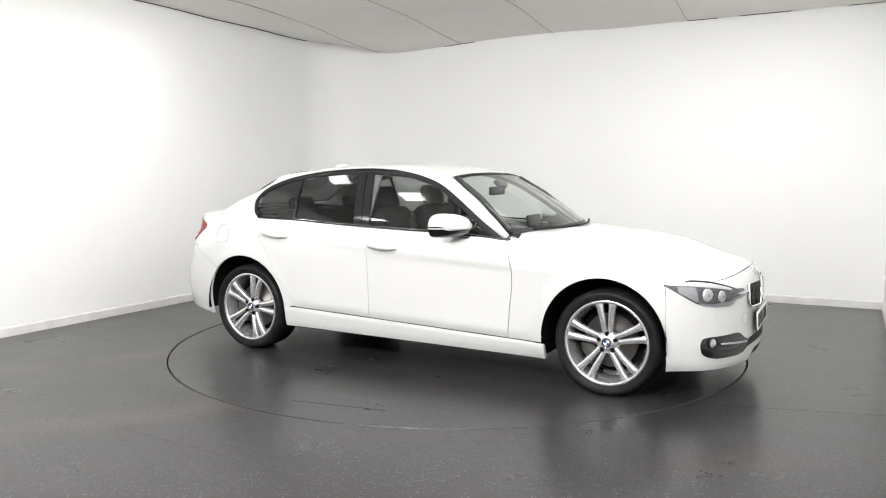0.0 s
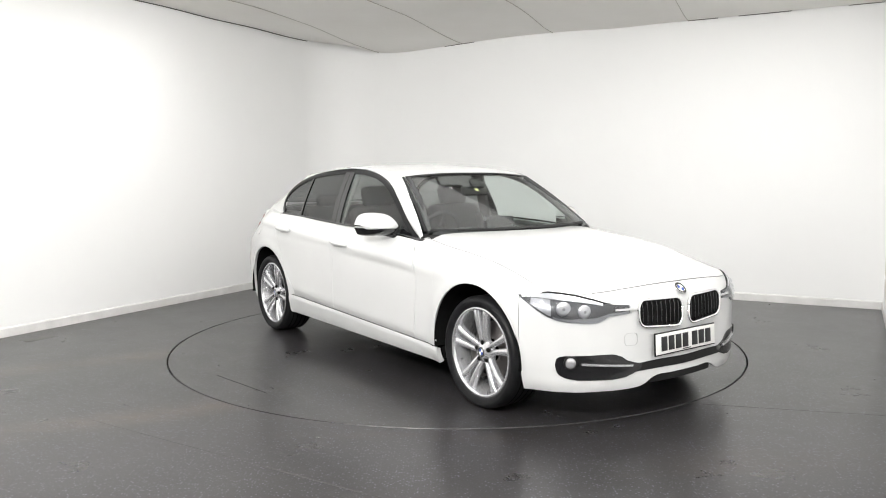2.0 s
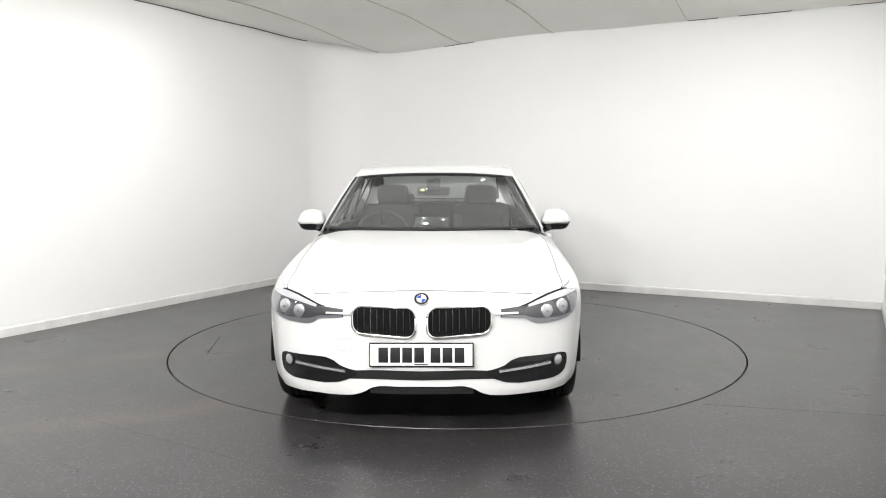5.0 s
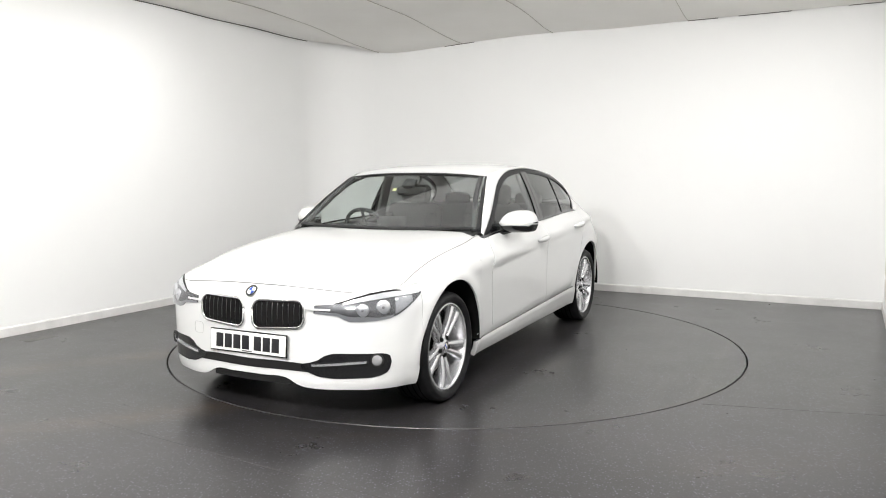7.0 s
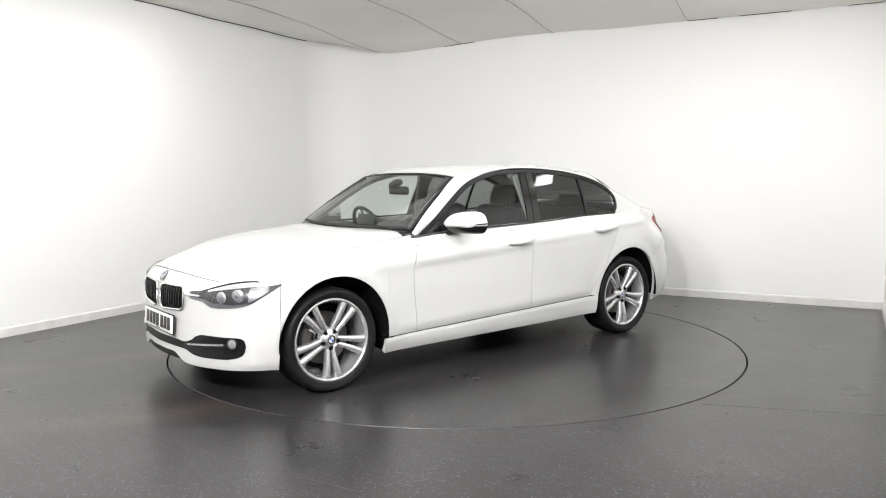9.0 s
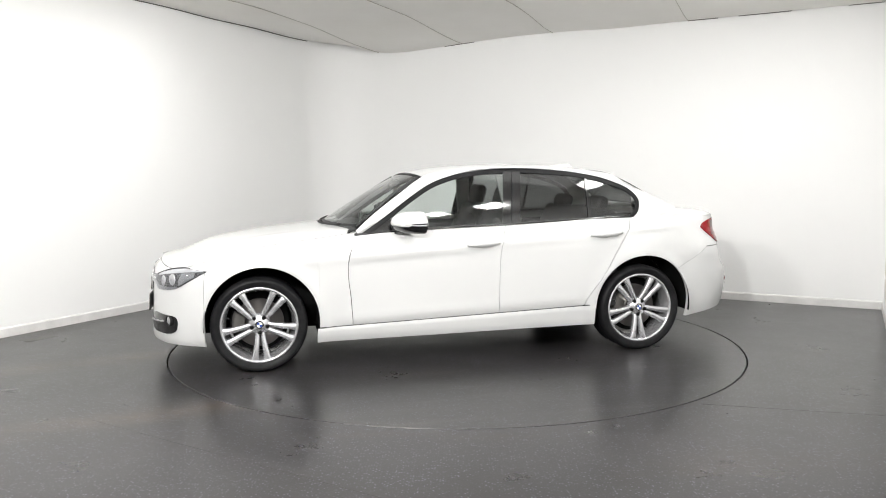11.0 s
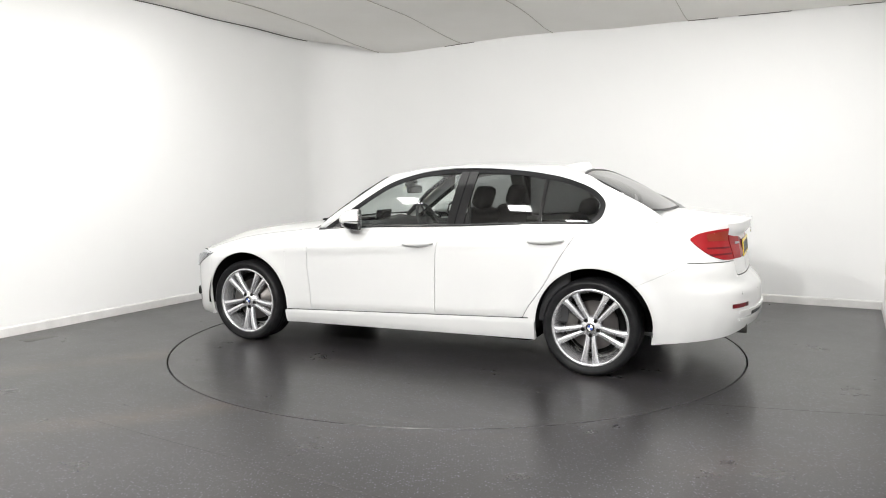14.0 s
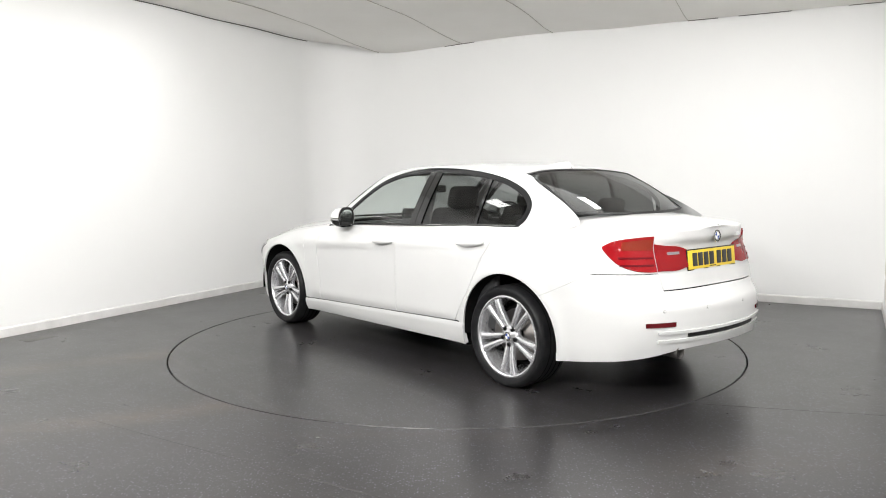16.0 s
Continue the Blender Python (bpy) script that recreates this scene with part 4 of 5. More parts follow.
def wheel_meshes():
    """Built for the left side, its face towards +y, hub at the origin."""
    R, rim = 0.325, 0.262
    tyre = Build().lathe([(rim - 0.004, 0.0), (rim + 0.006, 0.012), (rim + 0.012, 0.014), (rim + 0.03, 0.021), (0.300, 0.021), (0.310, 0.016), (0.318, 0.005), (R, -0.012), (R, -0.2), (0.312, -0.222), (0.28, -0.228), (rim, -0.222)], 72)
    # grooves are not cut: dark bands on the tread stand for their shade
    groove = Build()
    for o in (-0.05, -0.09, -0.13, -0.17):
        groove.lathe([(R + 0.0008, o - 0.004), (R + 0.0008, o + 0.004)], 72)
    wall = Build().lathe([(rim - 0.002, 0.004), (rim - 0.010, 0.008), (rim - 0.017, 0.004), (rim - 0.022, -0.012), (rim - 0.028, -0.05), (rim - 0.040, -0.08), (rim - 0.042, -0.2), (rim - 0.012, -0.215)], 72)
    spokes = []
    for i in range(5):
        a = math.radians(-90 + 72 * i)
        s = Build()
        for sgn in (1, -1):
            path, wid = [], []
            rows = []
            for u in np.linspace(0, 1, 12):
                r = 0.052 + (0.250 - 0.052) * u
                off = sgn * (0.0170 + 0.0195 * u + 0.010 * u**3)
                half = 0.0150 + 0.0085 * u**1.2 + (0.009 * sst(u, 0.85, 1.0))
                y = -0.026 + 0.022 * math.sin(u * 1.75) - 0.004 * sst(u, 0.9, 1.0)
                dep = 0.034
                ring = []
                for dx, dz in ((-1.0, -dep), (-1.0, -0.010), (-0.72, -0.001), (0, 0.002), (0.72, -0.001), (1.0, -0.010), (1.0, -dep)):
                    lat = off + dx * half
                    ring.append((r * math.cos(a) - lat * math.sin(a), y + dz, r * math.sin(a) + lat * math.cos(a)))
                rows.append(ring)
            s.grid(rows, 0, out=(0.15 * math.cos(a), -0.3, 0.15 * math.sin(a)))
        spokes.append(s)
    hub = Build().lathe([(0.0005, -0.013), (0.034, -0.013), (0.038, -0.016), (0.060, -0.024), (0.072, -0.036), (0.076, -0.06)], 40)
    bolts = []
    for i in range(5):
        a = math.radians(-90 + 72 * i)
        c = (0.054 * math.cos(a), 0, 0.054 * math.sin(a))
        bolts.append(Build().lathe([(0.0005, -0.0125), (0.009, -0.013), (0.0120, -0.0150), (0.0130, -0.0185), (0.0130, -0.03)], 14, "y", c))
    disc = Build().lathe([(0.07, -0.085), (0.075, -0.10), (0.165, -0.10), (0.167, -0.115), (0.165, -0.13), (0.07, -0.13)], 48)
    back = Build().lathe([(0.0005, -0.15), (0.20, -0.15)], 40)
    cal = Build()
    V = []
    for a in np.linspace(-0.5, 0.5, 9):
        V.append([(0.10 * math.cos(a), -0.078, 0.10 * math.sin(a)), (0.13 * math.cos(a), -0.062, 0.13 * math.sin(a)), (0.165 * math.cos(a), -0.062, 0.165 * math.sin(a)), (0.185 * math.cos(a), -0.08, 0.185 * math.sin(a)), (0.185 * math.cos(a), -0.13, 0.185 * math.sin(a))])
    cal.grid(V, 0.02, out=(0.15, -0.4, 0))
    valve = Build().tube([(0.205, -0.03, 0.06), (0.196, -0.012, 0.057)], 0.004, 8)
    return tyre, groove, wall, spokes, hub, bolts, disc, back, cal, valve


def roundel(parent, m, r, flat=False):
    """The maker's round badge as plain shapes: dark ring, four quarters, chrome rims."""
    root = part("badge", Build().lathe([(0.0005, 0.0), (r, 0.0), (r, 0.0025), (r * 0.97, 0.0035), (r * 0.64, 0.0035), (r * 0.62, 0.0025), (0.0005, 0.0025)], 40, "z"), M_BLACK, parent, "round black-rimmed badge with blue and white quarters")
    root.matrix_local = m
    made = []
    for i in range(4):
        b = Build()
        pts = [(0, 0, 0.003)] + [(0.6 * r * math.cos(q), 0.6 * r * math.sin(q), 0.003) for q in np.linspace(i * math.pi / 2, (i + 1) * math.pi / 2, 9)]
        b.add(pts, [tuple(range(len(pts)))], False)
        made.append(part("quarter", b, M_BLUE if i % 2 else M_BADGEWHITE, root))
    made.append(part("rim", Build().lathe([(r, 0.0), (r * 1.03, 0.002), (r * 0.99, 0.0042), (r * 0.95, 0.0036)], 40, "z"), M_CHROME, root))
    made.append(part("ring", Build().lathe([(r * 0.66, 0.0034), (r * 0.63, 0.0046), (r * 0.60, 0.0034)], 40, "z"), M_CHROME, root))
    if flat:
        for o in made:
            o.parent, o.matrix_local = parent, m
    return root


def wheels():
    tyre, groove, wall, spokes, hub, bolts, disc, back, cal, valve = wheel_meshes()
    spins = {(1, 1): 2, (1, -1): 38, (-1, 1): 0, (-1, -1): 20}
    for fx in (1, -1):
        for side in (1, -1):
            w = new("wheel")
            w.parent = CAR
            w["label"] = "silver alloy wheel with five twin spokes and a low-profile tyre"
            spin = spins[(fx, side)]
            y = 0.842 if fx > 0 else 0.852
            w.matrix_local = Matrix.Translation((1.405 * fx, y * side, 0.325)) @ (Matrix.Rotation(math.pi, 4, "Z") if side < 0 else Matrix()) @ Matrix.Rotation(radians(spin), 4, "Y")
            part("tyre", tyre, M_RUBBER, w)
            part("tread_groove", groove, M_LINER, w)
            part("rim", wall, M_SILVER, w)
            for s in spokes:
                part("spoke", s, M_SILVER, w)
            part("hub", hub, M_SILVER, w)
            for s in bolts:
                part("bolt", s, M_LINER, w)
            part("brake_disc", disc, M_STEEL, w)
            part("backing_plate", back, M_LINER, w)
            part("caliper", cal, M_CAST, w)
            part("valve", valve, M_PLASTIC, w)
            cap = roundel(w, Matrix.Translation((0, -0.0125, 0)) @ Matrix.Rotation(radians(-spin), 4, "Y") @ Matrix.Rotation(-math.pi / 2, 4, "X"), 0.030, True)
            # arch liner above the wheel
            c = ARCH_F if fx > 0 else ARCH_R
            L = Build()
            th = np.linspace(-0.12, math.pi + 0.12, 40)
            rows = [[(c[0] + c[2] * 1.0 * math.cos(q), (0.872 - d) * side, c[1] + (c[2] + 0.004) * math.sin(q)) for d in (0.0, 0.08, 0.18, 0.32)] for q in th]
            L.grid(rows, 0, out=(c[0], 0.5 * side, 5.0))
            inner = [[(c[0] + k * c[2] * math.cos(q), 0.55 * side, c[1] + k * (c[2] + 0.004) * math.sin(q)) for k in (1.0, 0.5, 0.02)] for q in th]
            L.grid(inner, 0, out=(c[0], 0, 0.3))
            part("arch_liner", L, M_LINER, CAR)


wheels()

# ---------------- front and rear details ----------------


def overlay(name, a0, a1, zlo, zhi, off, material, parent=None, n=30, m=8, skirt=0.02, sides=(1,), label="", ymin=None):
    made = []
    for side in sides:
        P = field(between(a0, a1, zlo, zhi), n, m, off) * np.array((1, side, 1))
        made.append(part(name, Build().grid(P, skirt, out=(P[..., 0].mean() * 0.7, 0, P[..., 2].mean())), material, parent or CAR, label))
    return made


def rounded(a0, a1, zl0, zl1, zh0, zh1, r):
    """Lower and upper height curves of a four-sided shape with rounded corners."""
    def corner(a):
        d = np.minimum(np.clip(a - a0, 0, r), np.clip(a1 - a, 0, r)) / r
        return r * (1 - np.sqrt(np.maximum(0, 1 - (1 - d) ** 2)))
    lo = lambda a: zl0 + (zl1 - zl0) * (a - a0) / (a1 - a0) + corner(a)
    hi = lambda a: zh0 + (zh1 - zh0) * (a - a0) / (a1 - a0) - corner(a)
    return lo, hi


def rim_path(a0, a1, lo, hi, off, n=40):
    """The closed outline of such a shape on the skin."""
    c = 0.5 - 0.5 * np.cos(np.linspace(0, np.pi, n))
    a = a0 + (a1 - a0) * c
    up = S(a, hi(a), off)
    dn = S(a[::-1], lo(a[::-1]), off)
    return np.concatenate([up, dn, up[:1]], 0)


def front_end():
    for side in (1, -1):
        k = np.array((1, side, 1))
        # kidney grille
        a0, a1 = 0.030, 0.356
        lo, hi = rounded(a0, a1, 0.508, 0.530, 0.664, 0.670, 0.050)
        g = Build()
        av = cosine(30, a0, a1)
        P = S(np.repeat(av[:, None], 8, 1), lo(av)[:, None] + (hi(av) - lo(av))[:, None] * np.linspace(0, 1, 8)[None, :], 0.006) * k
        kid = part("kidney_grille", g.grid(P, 0.02, out=(1.5, 0, 0.55)), M_LINER, CAR, "black slatted grille in a chrome surround")
        path = rim_path(a0, a1, lo, hi, 0.010) * k
        part("surround", Build().tube(path, 0.0078, 8), M_CHROME, kid)
        for i in range(9):
            ai = a0 + 0.028 + (a1 - a0 - 0.056) * i / 8
            zz = np.linspace(float(lo(ai)) + 0.004, float(hi(ai)) - 0.004, 6)
            b = Build().tube(S(np.full(6, ai), zz, 0.0065) * k, 0.0042, 6, 1.0, (0, 1, 0))
            part("slat", b, M_BLACK, kid)
        # head lamp: a dark housing, two round reflectors, a brow and a clear lens
        aL = [0.408, 0.47, 0.545, 0.60, 0.66, 0.75, 0.82, 0.873, 0.93, 1.052]
        top = lin((0.408, 0.54, 0.62, 0.70, 0.78, 0.84, 0.870, 1.052), (0.650, 0.661, 0.684, 0.703, 0.714, 0.7185, 0.7185, 0.702))
        low = lin((0.408, 0.54, 0.572, 0.605, 0.66, 0.75, 0.82, 0.873, 0.93, 1.0, 1.052), (0.608, 0.599, 0.580, 0.5675, 0.567, 0.572, 0.583, 0.600, 0.632, 0.672, 0.699))
        lamp = overlay("headlamp", aL[0], aL[-1], low, top, 0.001, M_LAMPHOUSE, n=60, m=10, sides=(side,), label="clear-lensed headlamp with two round reflectors")[0]
        P = field(between(aL[0], aL[-1], low, top), 60, 10, 0.012) * k
        part("lens", Build().grid(P, 0.008, out=(1.4, 0, 0.6)), M_LENSCLEAR, lamp)
        # bright brow above the bowls, grey rim below them
        brow_low = lin((0.56, 0.66, 0.78, 0.87, 1.03), (0.654, 0.672, 0.686, 0.694, 0.701))
        P = field(between(0.565, 1.03, brow_low, lambda a: top(a) - 0.001), 40, 4, 0.006) * k
        part("brow", Build().grid(P, 0.006, out=(1.4, 0, 0.6)), M_BROW, lamp)
        P = field(between(0.415, 0.84, lambda a: low(a) + 0.001, lambda a: low(a) + 0.013 + 0.012 * sst(a, 0.52, 0.60) * (1 - sst(a, 0.66, 0.80))), 40, 4, 0.006) * k
        part("bezel", Build().grid(P, 0.004, out=(1.4, 0, 0.6)), M_BEZEL, lamp)
        for aa, zz, rr in ((0.672, 0.627, 0.036), (0.782, 0.641, 0.040)):
            c = S(aa, zz, 0.0) * k
            n_ = Vector((S(aa, zz, 0.02) * k) - c).normalized()
            n_ = (n_ + Vector((0.25, 0, 0.08))).normalized()
            turned = Matrix.Translation(Vector(c) + n_ * 0.003) @ n_.to_track_quat("Z", "Y").to_matrix().to_4x4()
            bowl = Build().lathe([(rr * 1.02, -0.006), (rr, 0.0), (rr * 0.80, 0.0035), (rr * 0.50, 0.0055), (rr * 0.22, 0.0060), (0.0005, 0.0062)], 10, "z")
            ob = part("reflector", bowl, M_BOWL, lamp)
            ob.matrix_local = turned
            cap = part("bulb_cap", Build().lathe([(rr * 0.20, -0.002), (rr * 0.20, 0.006), (rr * 0.15, 0.0075), (0.0005, 0.008)], 18, "z"), M_BEZEL, lamp)
            cap.matrix_local = turned
        # a black tube stands in for the shaded bonnet gap above the lamp
        av = np.linspace(0.52, 0.90, 26)
        part("shut_line", Build().tube(S(av, top(av) + 0.0035, 0.004) * k, [0.0050 * math.sin(math.pi * (0.10 + 0.82 * i / 25)) + 0.001 for i in range(26)], 6), M_PLASTIC, lamp)
        # clear indicator corner behind the lens, and the bright bar that reaches in to the grille
        P = field(between(0.850, 0.965, lambda a: low(a) + 0.012, lambda a: brow_low(a) - 0.004), 10, 4, 0.005) * k
        part("indicator", Build().grid(P, 0.003, out=(1.4, 0, 0.6)), M_BEZEL, lamp)
        P = field(between(0.366, 0.50, lambda a: 0.625 + 0 * a, lambda a: 0.636 + 0 * a), 14, 3, 0.0135) * k
        part("inner_bar", Build().grid(P, 0.012, out=(1.4, 0, 0.6)), M_BROW, lamp)
        # black side intake with its silver blade and fog lamp
        f0, f1 = 0.335, 0.834
        lo2 = lin((f0, 0.362, 0.392, 0.44, 0.52, 0.72, 0.775, 0.812, 0.828, f1), (0.315, 0.299, 0.285, 0.270, 0.262, 0.266, 0.275, 0.290, 0.310, 0.340))
        hi2 = lin((f0, 0.38, 0.43, 0.465, 0.51, 0.55, 0.78, 0.812, 0.828, f1), (0.334, 0.342, 0.358, 0.382, 0.396, 0.398, 0.396, 0.390, 0.378, 0.352))
        intake = overlay("side_intake", f0, f1, lo2, hi2, 0.004, M_BLACK, n=60, m=8, sides=(side,), label="black side intake with a fog lamp")[0]
        P = field(between(0.40, 0.695, lambda a: 0.326 + 0.08 * (a - 0.40) - 0.002, lambda a: 0.326 + 0.08 * (a - 0.40) + 0.009), 24, 4, 0.014) * k
        part("blade", Build().grid(P, 0.012, out=(1.4, 0, 0.3)), M_SILVER, intake)
        c = S(0.752, 0.361, 0.006) * k
        n_ = (Vector((S(0.752, 0.361, 0.03) * k) - c).normalized() + Vector((0.15, 0, 0))).normalized()
        fog = part("fog_lamp", Build().lathe([(0.029, -0.01), (0.029, 0.003), (0.024, 0.005), (0.014, 0.0065), (0.0005, 0.007)], 24, "z"), M_FOG, intake)
        part("fog_ring", Build().lathe([(0.036, -0.01), (0.036, 0.006), (0.033, 0.010), (0.028, 0.006)], 24, "z"), M_PLASTIC, intake).matrix_local = Matrix.Translation(c) @ n_.to_track_quat("Z", "Y").to_matrix().to_4x4()
        fog.matrix_local = Matrix.Translation(c) @ n_.to_track_quat("Z", "Y").to_matrix().to_4x4()
        part("fog_lens", Build().lathe([(0.027, 0.008), (0.018, 0.012), (0.0005, 0.0135)], 24, "z"), M_LENSCLEAR, intake).matrix_local = fog.matrix_local
    # centre intake below the plate
    a1 = float(a_front(0.42))
    def sym(zlo, zhi, off, nn=40, m=6):
        P = field(between(0.0, a1, zlo, zhi), nn, m, off)
        return np.concatenate([(P * np.array((1, -1, 1)))[:0:-1], P], 0)
    part("centre_intake", Build().grid(sym(sp((0, 0.25, a1), (0.292, 0.294, 0.290)), sp((0, 0.25, a1), (0.338, 0.340, 0.330)), 0.003), 0.01, out=(1.5, 0, 0.3)), M_PLASTIC, CAR)
    P = field(between(0.0, float(a_front(0.27)), lambda a: 0.215 + 0 * a, lambda a: 0.25 + 0 * a), 20, 4, -0.015)
    part("air_dam", Build().grid(np.concatenate([(P * np.array((1, -1, 1)))[:0:-1], P], 0), 0.02, out=(1.5, 0, 0.3)), M_PLASTIC, CAR)
    n = Vector((0.70, 0, 0.70)).normalized()
    roundel(CAR, Matrix.Translation((float(S(0.0, 0.706)[0]) + 0.004, 0, 0.706)) @ n.to_track_quat("Z", "Y").to_matrix().to_4x4(), 0.039)
    # tow-eye cover
    c0, c1 = float(a_front(0.36)), float(a_front(0.44))
    lo, hi = rounded(c0, c1, 0.435, 0.435, 0.50, 0.50, 0.02)
    P = rim_path(c0, c1, lo, hi, 0.0005) * np.array((1, -1, 1))
    part("tow_cover_line", Build().tube(P, 0.0010, 5), M_SHUT, CAR)


front_end()


def plate(name, m, size, back, parent, label):
    """A number plate; its characters stand as plain bars."""
    w, h = size
    root = part(name, Build().box((0, 0, 0), (w, h, 0.006), 0.002), back, parent, label)
    root.matrix_local = m
    part("plate_holder", Build().box((0, 0, -0.006), (w + 0.014, h + 0.014, 0.008), 0.003), M_BLACK, root)
    cw = 0.05
    x = -(7 * cw + 6 * 0.011 + 0.033 - 0.011) / 2
    for i in range(7):
        part("bar", Build().box((x + cw / 2, 0.0, 0.0036), (cw, 0.078, 0.002), 0.0006), M_INK, root)
        x += cw + 0.011 + (0.022 if i == 3 else 0)
    part("small_bar", Build().box((0.0, -h / 2 + 0.008, 0.0034), (0.07, 0.005, 0.001)), M_INK, root)


plate("front_plate", Matrix.Translation((float(S(0.0, 0.44)[0]) + 0.014, 0, 0.425)) @ Vector((1, 0, 0.06)).normalized().to_track_quat("Z", "Y").to_matrix().to_4x4(), (0.52, 0.111), M_PLATEWHITE, CAR, "white number plate with black bars")


def rear_end():
    for side in (1, -1):
        k = np.array((1, side, 1))
        # outer tail lamp, on the wing
        x_tip = -2.12
        a0, a1 = float(a_of(x_tip)), float(a_rear(0.508))
        f = lambda q: a0 + (a1 - a0) * q
        low = sp([f(q) for q in (0, 0.12, 0.35, 0.6, 0.85, 1.0)], (0.912, 0.878, 0.824, 0.793, 0.784, 0.784))
        top = sp([f(q) for q in (0, 0.12, 0.35, 0.6, 0.85, 1.0)], (0.922, 0.940, 0.960, 0.972, 0.980, 0.983))
        tail = overlay("tail_lamp", a0, a1, low, top, 0.008, M_REDLENS, n=30, m=12, sides=(side,), label="red tail lamp with amber insert")[0]
        P = field(between(f(0.42), f(0.98), lambda a: 0.905 + 0 * a, lambda a: top(a) - 0.016), 12, 4, 0.0105) * k
        part("amber_insert", Build().grid(P, 0.003, out=(-1.5, 0, 0.8)), M_AMBER, tail)
        for zz in (0.822, 0.862):
            P = field(between(f(0.34), f(0.96), lambda a: zz - 0.005 + 0 * a, lambda a: zz + 0.005 + 0 * a), 16, 3, 0.011) * k
            part("light_bar", Build().grid(P, 0.003, out=(-1.5, 0, 0.8)), M_REDDARK, tail)
        # inner lamp, on the boot lid
        b0, b1 = float(a_rear(0.498)), float(a_rear(0.245))
        lo = sp((b0, b1 - 0.05, b1 - 0.012, b1), (0.786, 0.796, 0.81, 0.84))
        hi = sp((b0, b0 + 0.05, b1 - 0.03, b1), (0.938, 0.93, 0.905, 0.893))
        P = field(between(b0, b1, lo, hi), 20, 8, 0.008) * k
        inner = part("boot_lamp", Build().grid(P, 0.012, out=(-1.5, 0, 0.8)), M_REDLENS, CAR, "red lamp on the boot lid")
        P = field(between(b0 + 0.085, b0 + 0.18, lambda a: 0.875 + 0 * a, lambda a: 0.890 + 0 * a), 8, 3, 0.0105) * k
        part("reversing_light", Build().grid(P, 0.003, out=(-1.5, 0, 0.8)), M_BEZEL, inner)
        # low reflectors
        r0, r1 = float(a_rear(0.625)), float(a_rear(0.45))
        P = field(between(r0, r1, lambda a: 0.477 + 0 * a, lambda a: 0.503 + 0 * a), 14, 4, 0.006) * k
        part("reflector", Build().grid(P, 0.008, out=(-1.5, 0, 0.5)), M_REDDARK, CAR, "dark red bumper reflector")
        # parking sensors
        for yy in (0.52, 0.2):
            c = S(a_rear(yy), 0.565, 0.0) * k
            n_ = Vector(S(a_rear(yy), 0.565, 0.02) * k - c).normalized()
            o = part("parking_sensor", Build().lathe([(0.009, 0.0), (0.009, 0.0015), (0.0005, 0.0025)], 14, "z"), M_PAINT, CAR)
            o.matrix_local = Matrix.Translation(c) @ n_.to_track_quat("Z", "Y").to_matrix().to_4x4()
            o = part("sensor_ring", Build().lathe([(0.0105, 0.0004), (0.009, 0.0006)], 14, "z"), M_GREYTRIM, CAR)
            o.matrix_local = Matrix.Translation(c) @ n_.to_track_quat("Z", "Y").to_matrix().to_4x4()
    # valance slot and its lip
    a0 = float(a_rear(0.36))
    def sym(a0, zlo, zhi, off, m=4):
        P = field(between(a0, A_END, zlo, zhi), 24, m, off)
        return np.concatenate([P, (P * np.array((1, -1, 1)))[-2::-1]], 0)
    part("valance_slot", Build().grid(sym(a0, lambda a: 0.408 - 0.0 * a, lambda a: 0.430 + 0 * a, 0.004), 0.006, out=(-1.5, 0, 0.4)), M_PLASTIC, CAR)
    a2 = float(a_rear(0.56))
    part("valance_lip", Build().grid(sym(a2, lambda a: 0.436 + 0 * a, lambda a: 0.452 + 0 * a, 0.012), 0.012, out=(-1.5, 0, 0.4)), M_PAINT, CAR)
    part("valance_lip", Build().grid(sym(a2, lambda a: 0.385 + 0 * a, lambda a: 0.402 + 0 * a, 0.010), 0.012, out=(-1.5, 0, 0.4)), M_PAINT, CAR)
    # tail pipe
    for yy in (0.39,):
        pipe = Build().lathe([(0.030, 0.12), (0.036, 0.12), (0.038, 0.0), (0.036, -0.005), (0.033, 0.0), (0.033, 0.1), (0.0005, 0.1)], 24, "x", (-2.345, yy, 0.318))
        part("tail_pipe", pipe, M_CAST, CAR, "dark tail pipe below the bumper")
    roundel(CAR, Matrix.Translation((float(S(A_END, 0.968)[0]) - 0.003, 0, 0.968)) @ Vector((-1, 0, 0.1)).normalized().to_track_quat("Z", "Y").to_matrix().to_4x4(), 0.039)
    # model lettering as plain bars
    for i in range(4):
        c = S(a_rear(0.27 + 0.022 * i), 0.965, 0.002) * np.array((1, -1, 1))
        part("badge_bar", Build().box(tuple(c), (0.003, 0.016, 0.024), 0.001), M_CHROME, CAR)


rear_end()
plate("rear_plate", Matrix.Translation((float(S(A_END, 0.835)[0]) - 0.004, 0.0, 0.835)) @ Vector((-1, 0, 0.1)).normalized().to_track_quat("Z", "Y").to_matrix().to_4x4(), (0.52, 0.111), M_PLATEYELLOW, CAR, "yellow number plate with black bars")


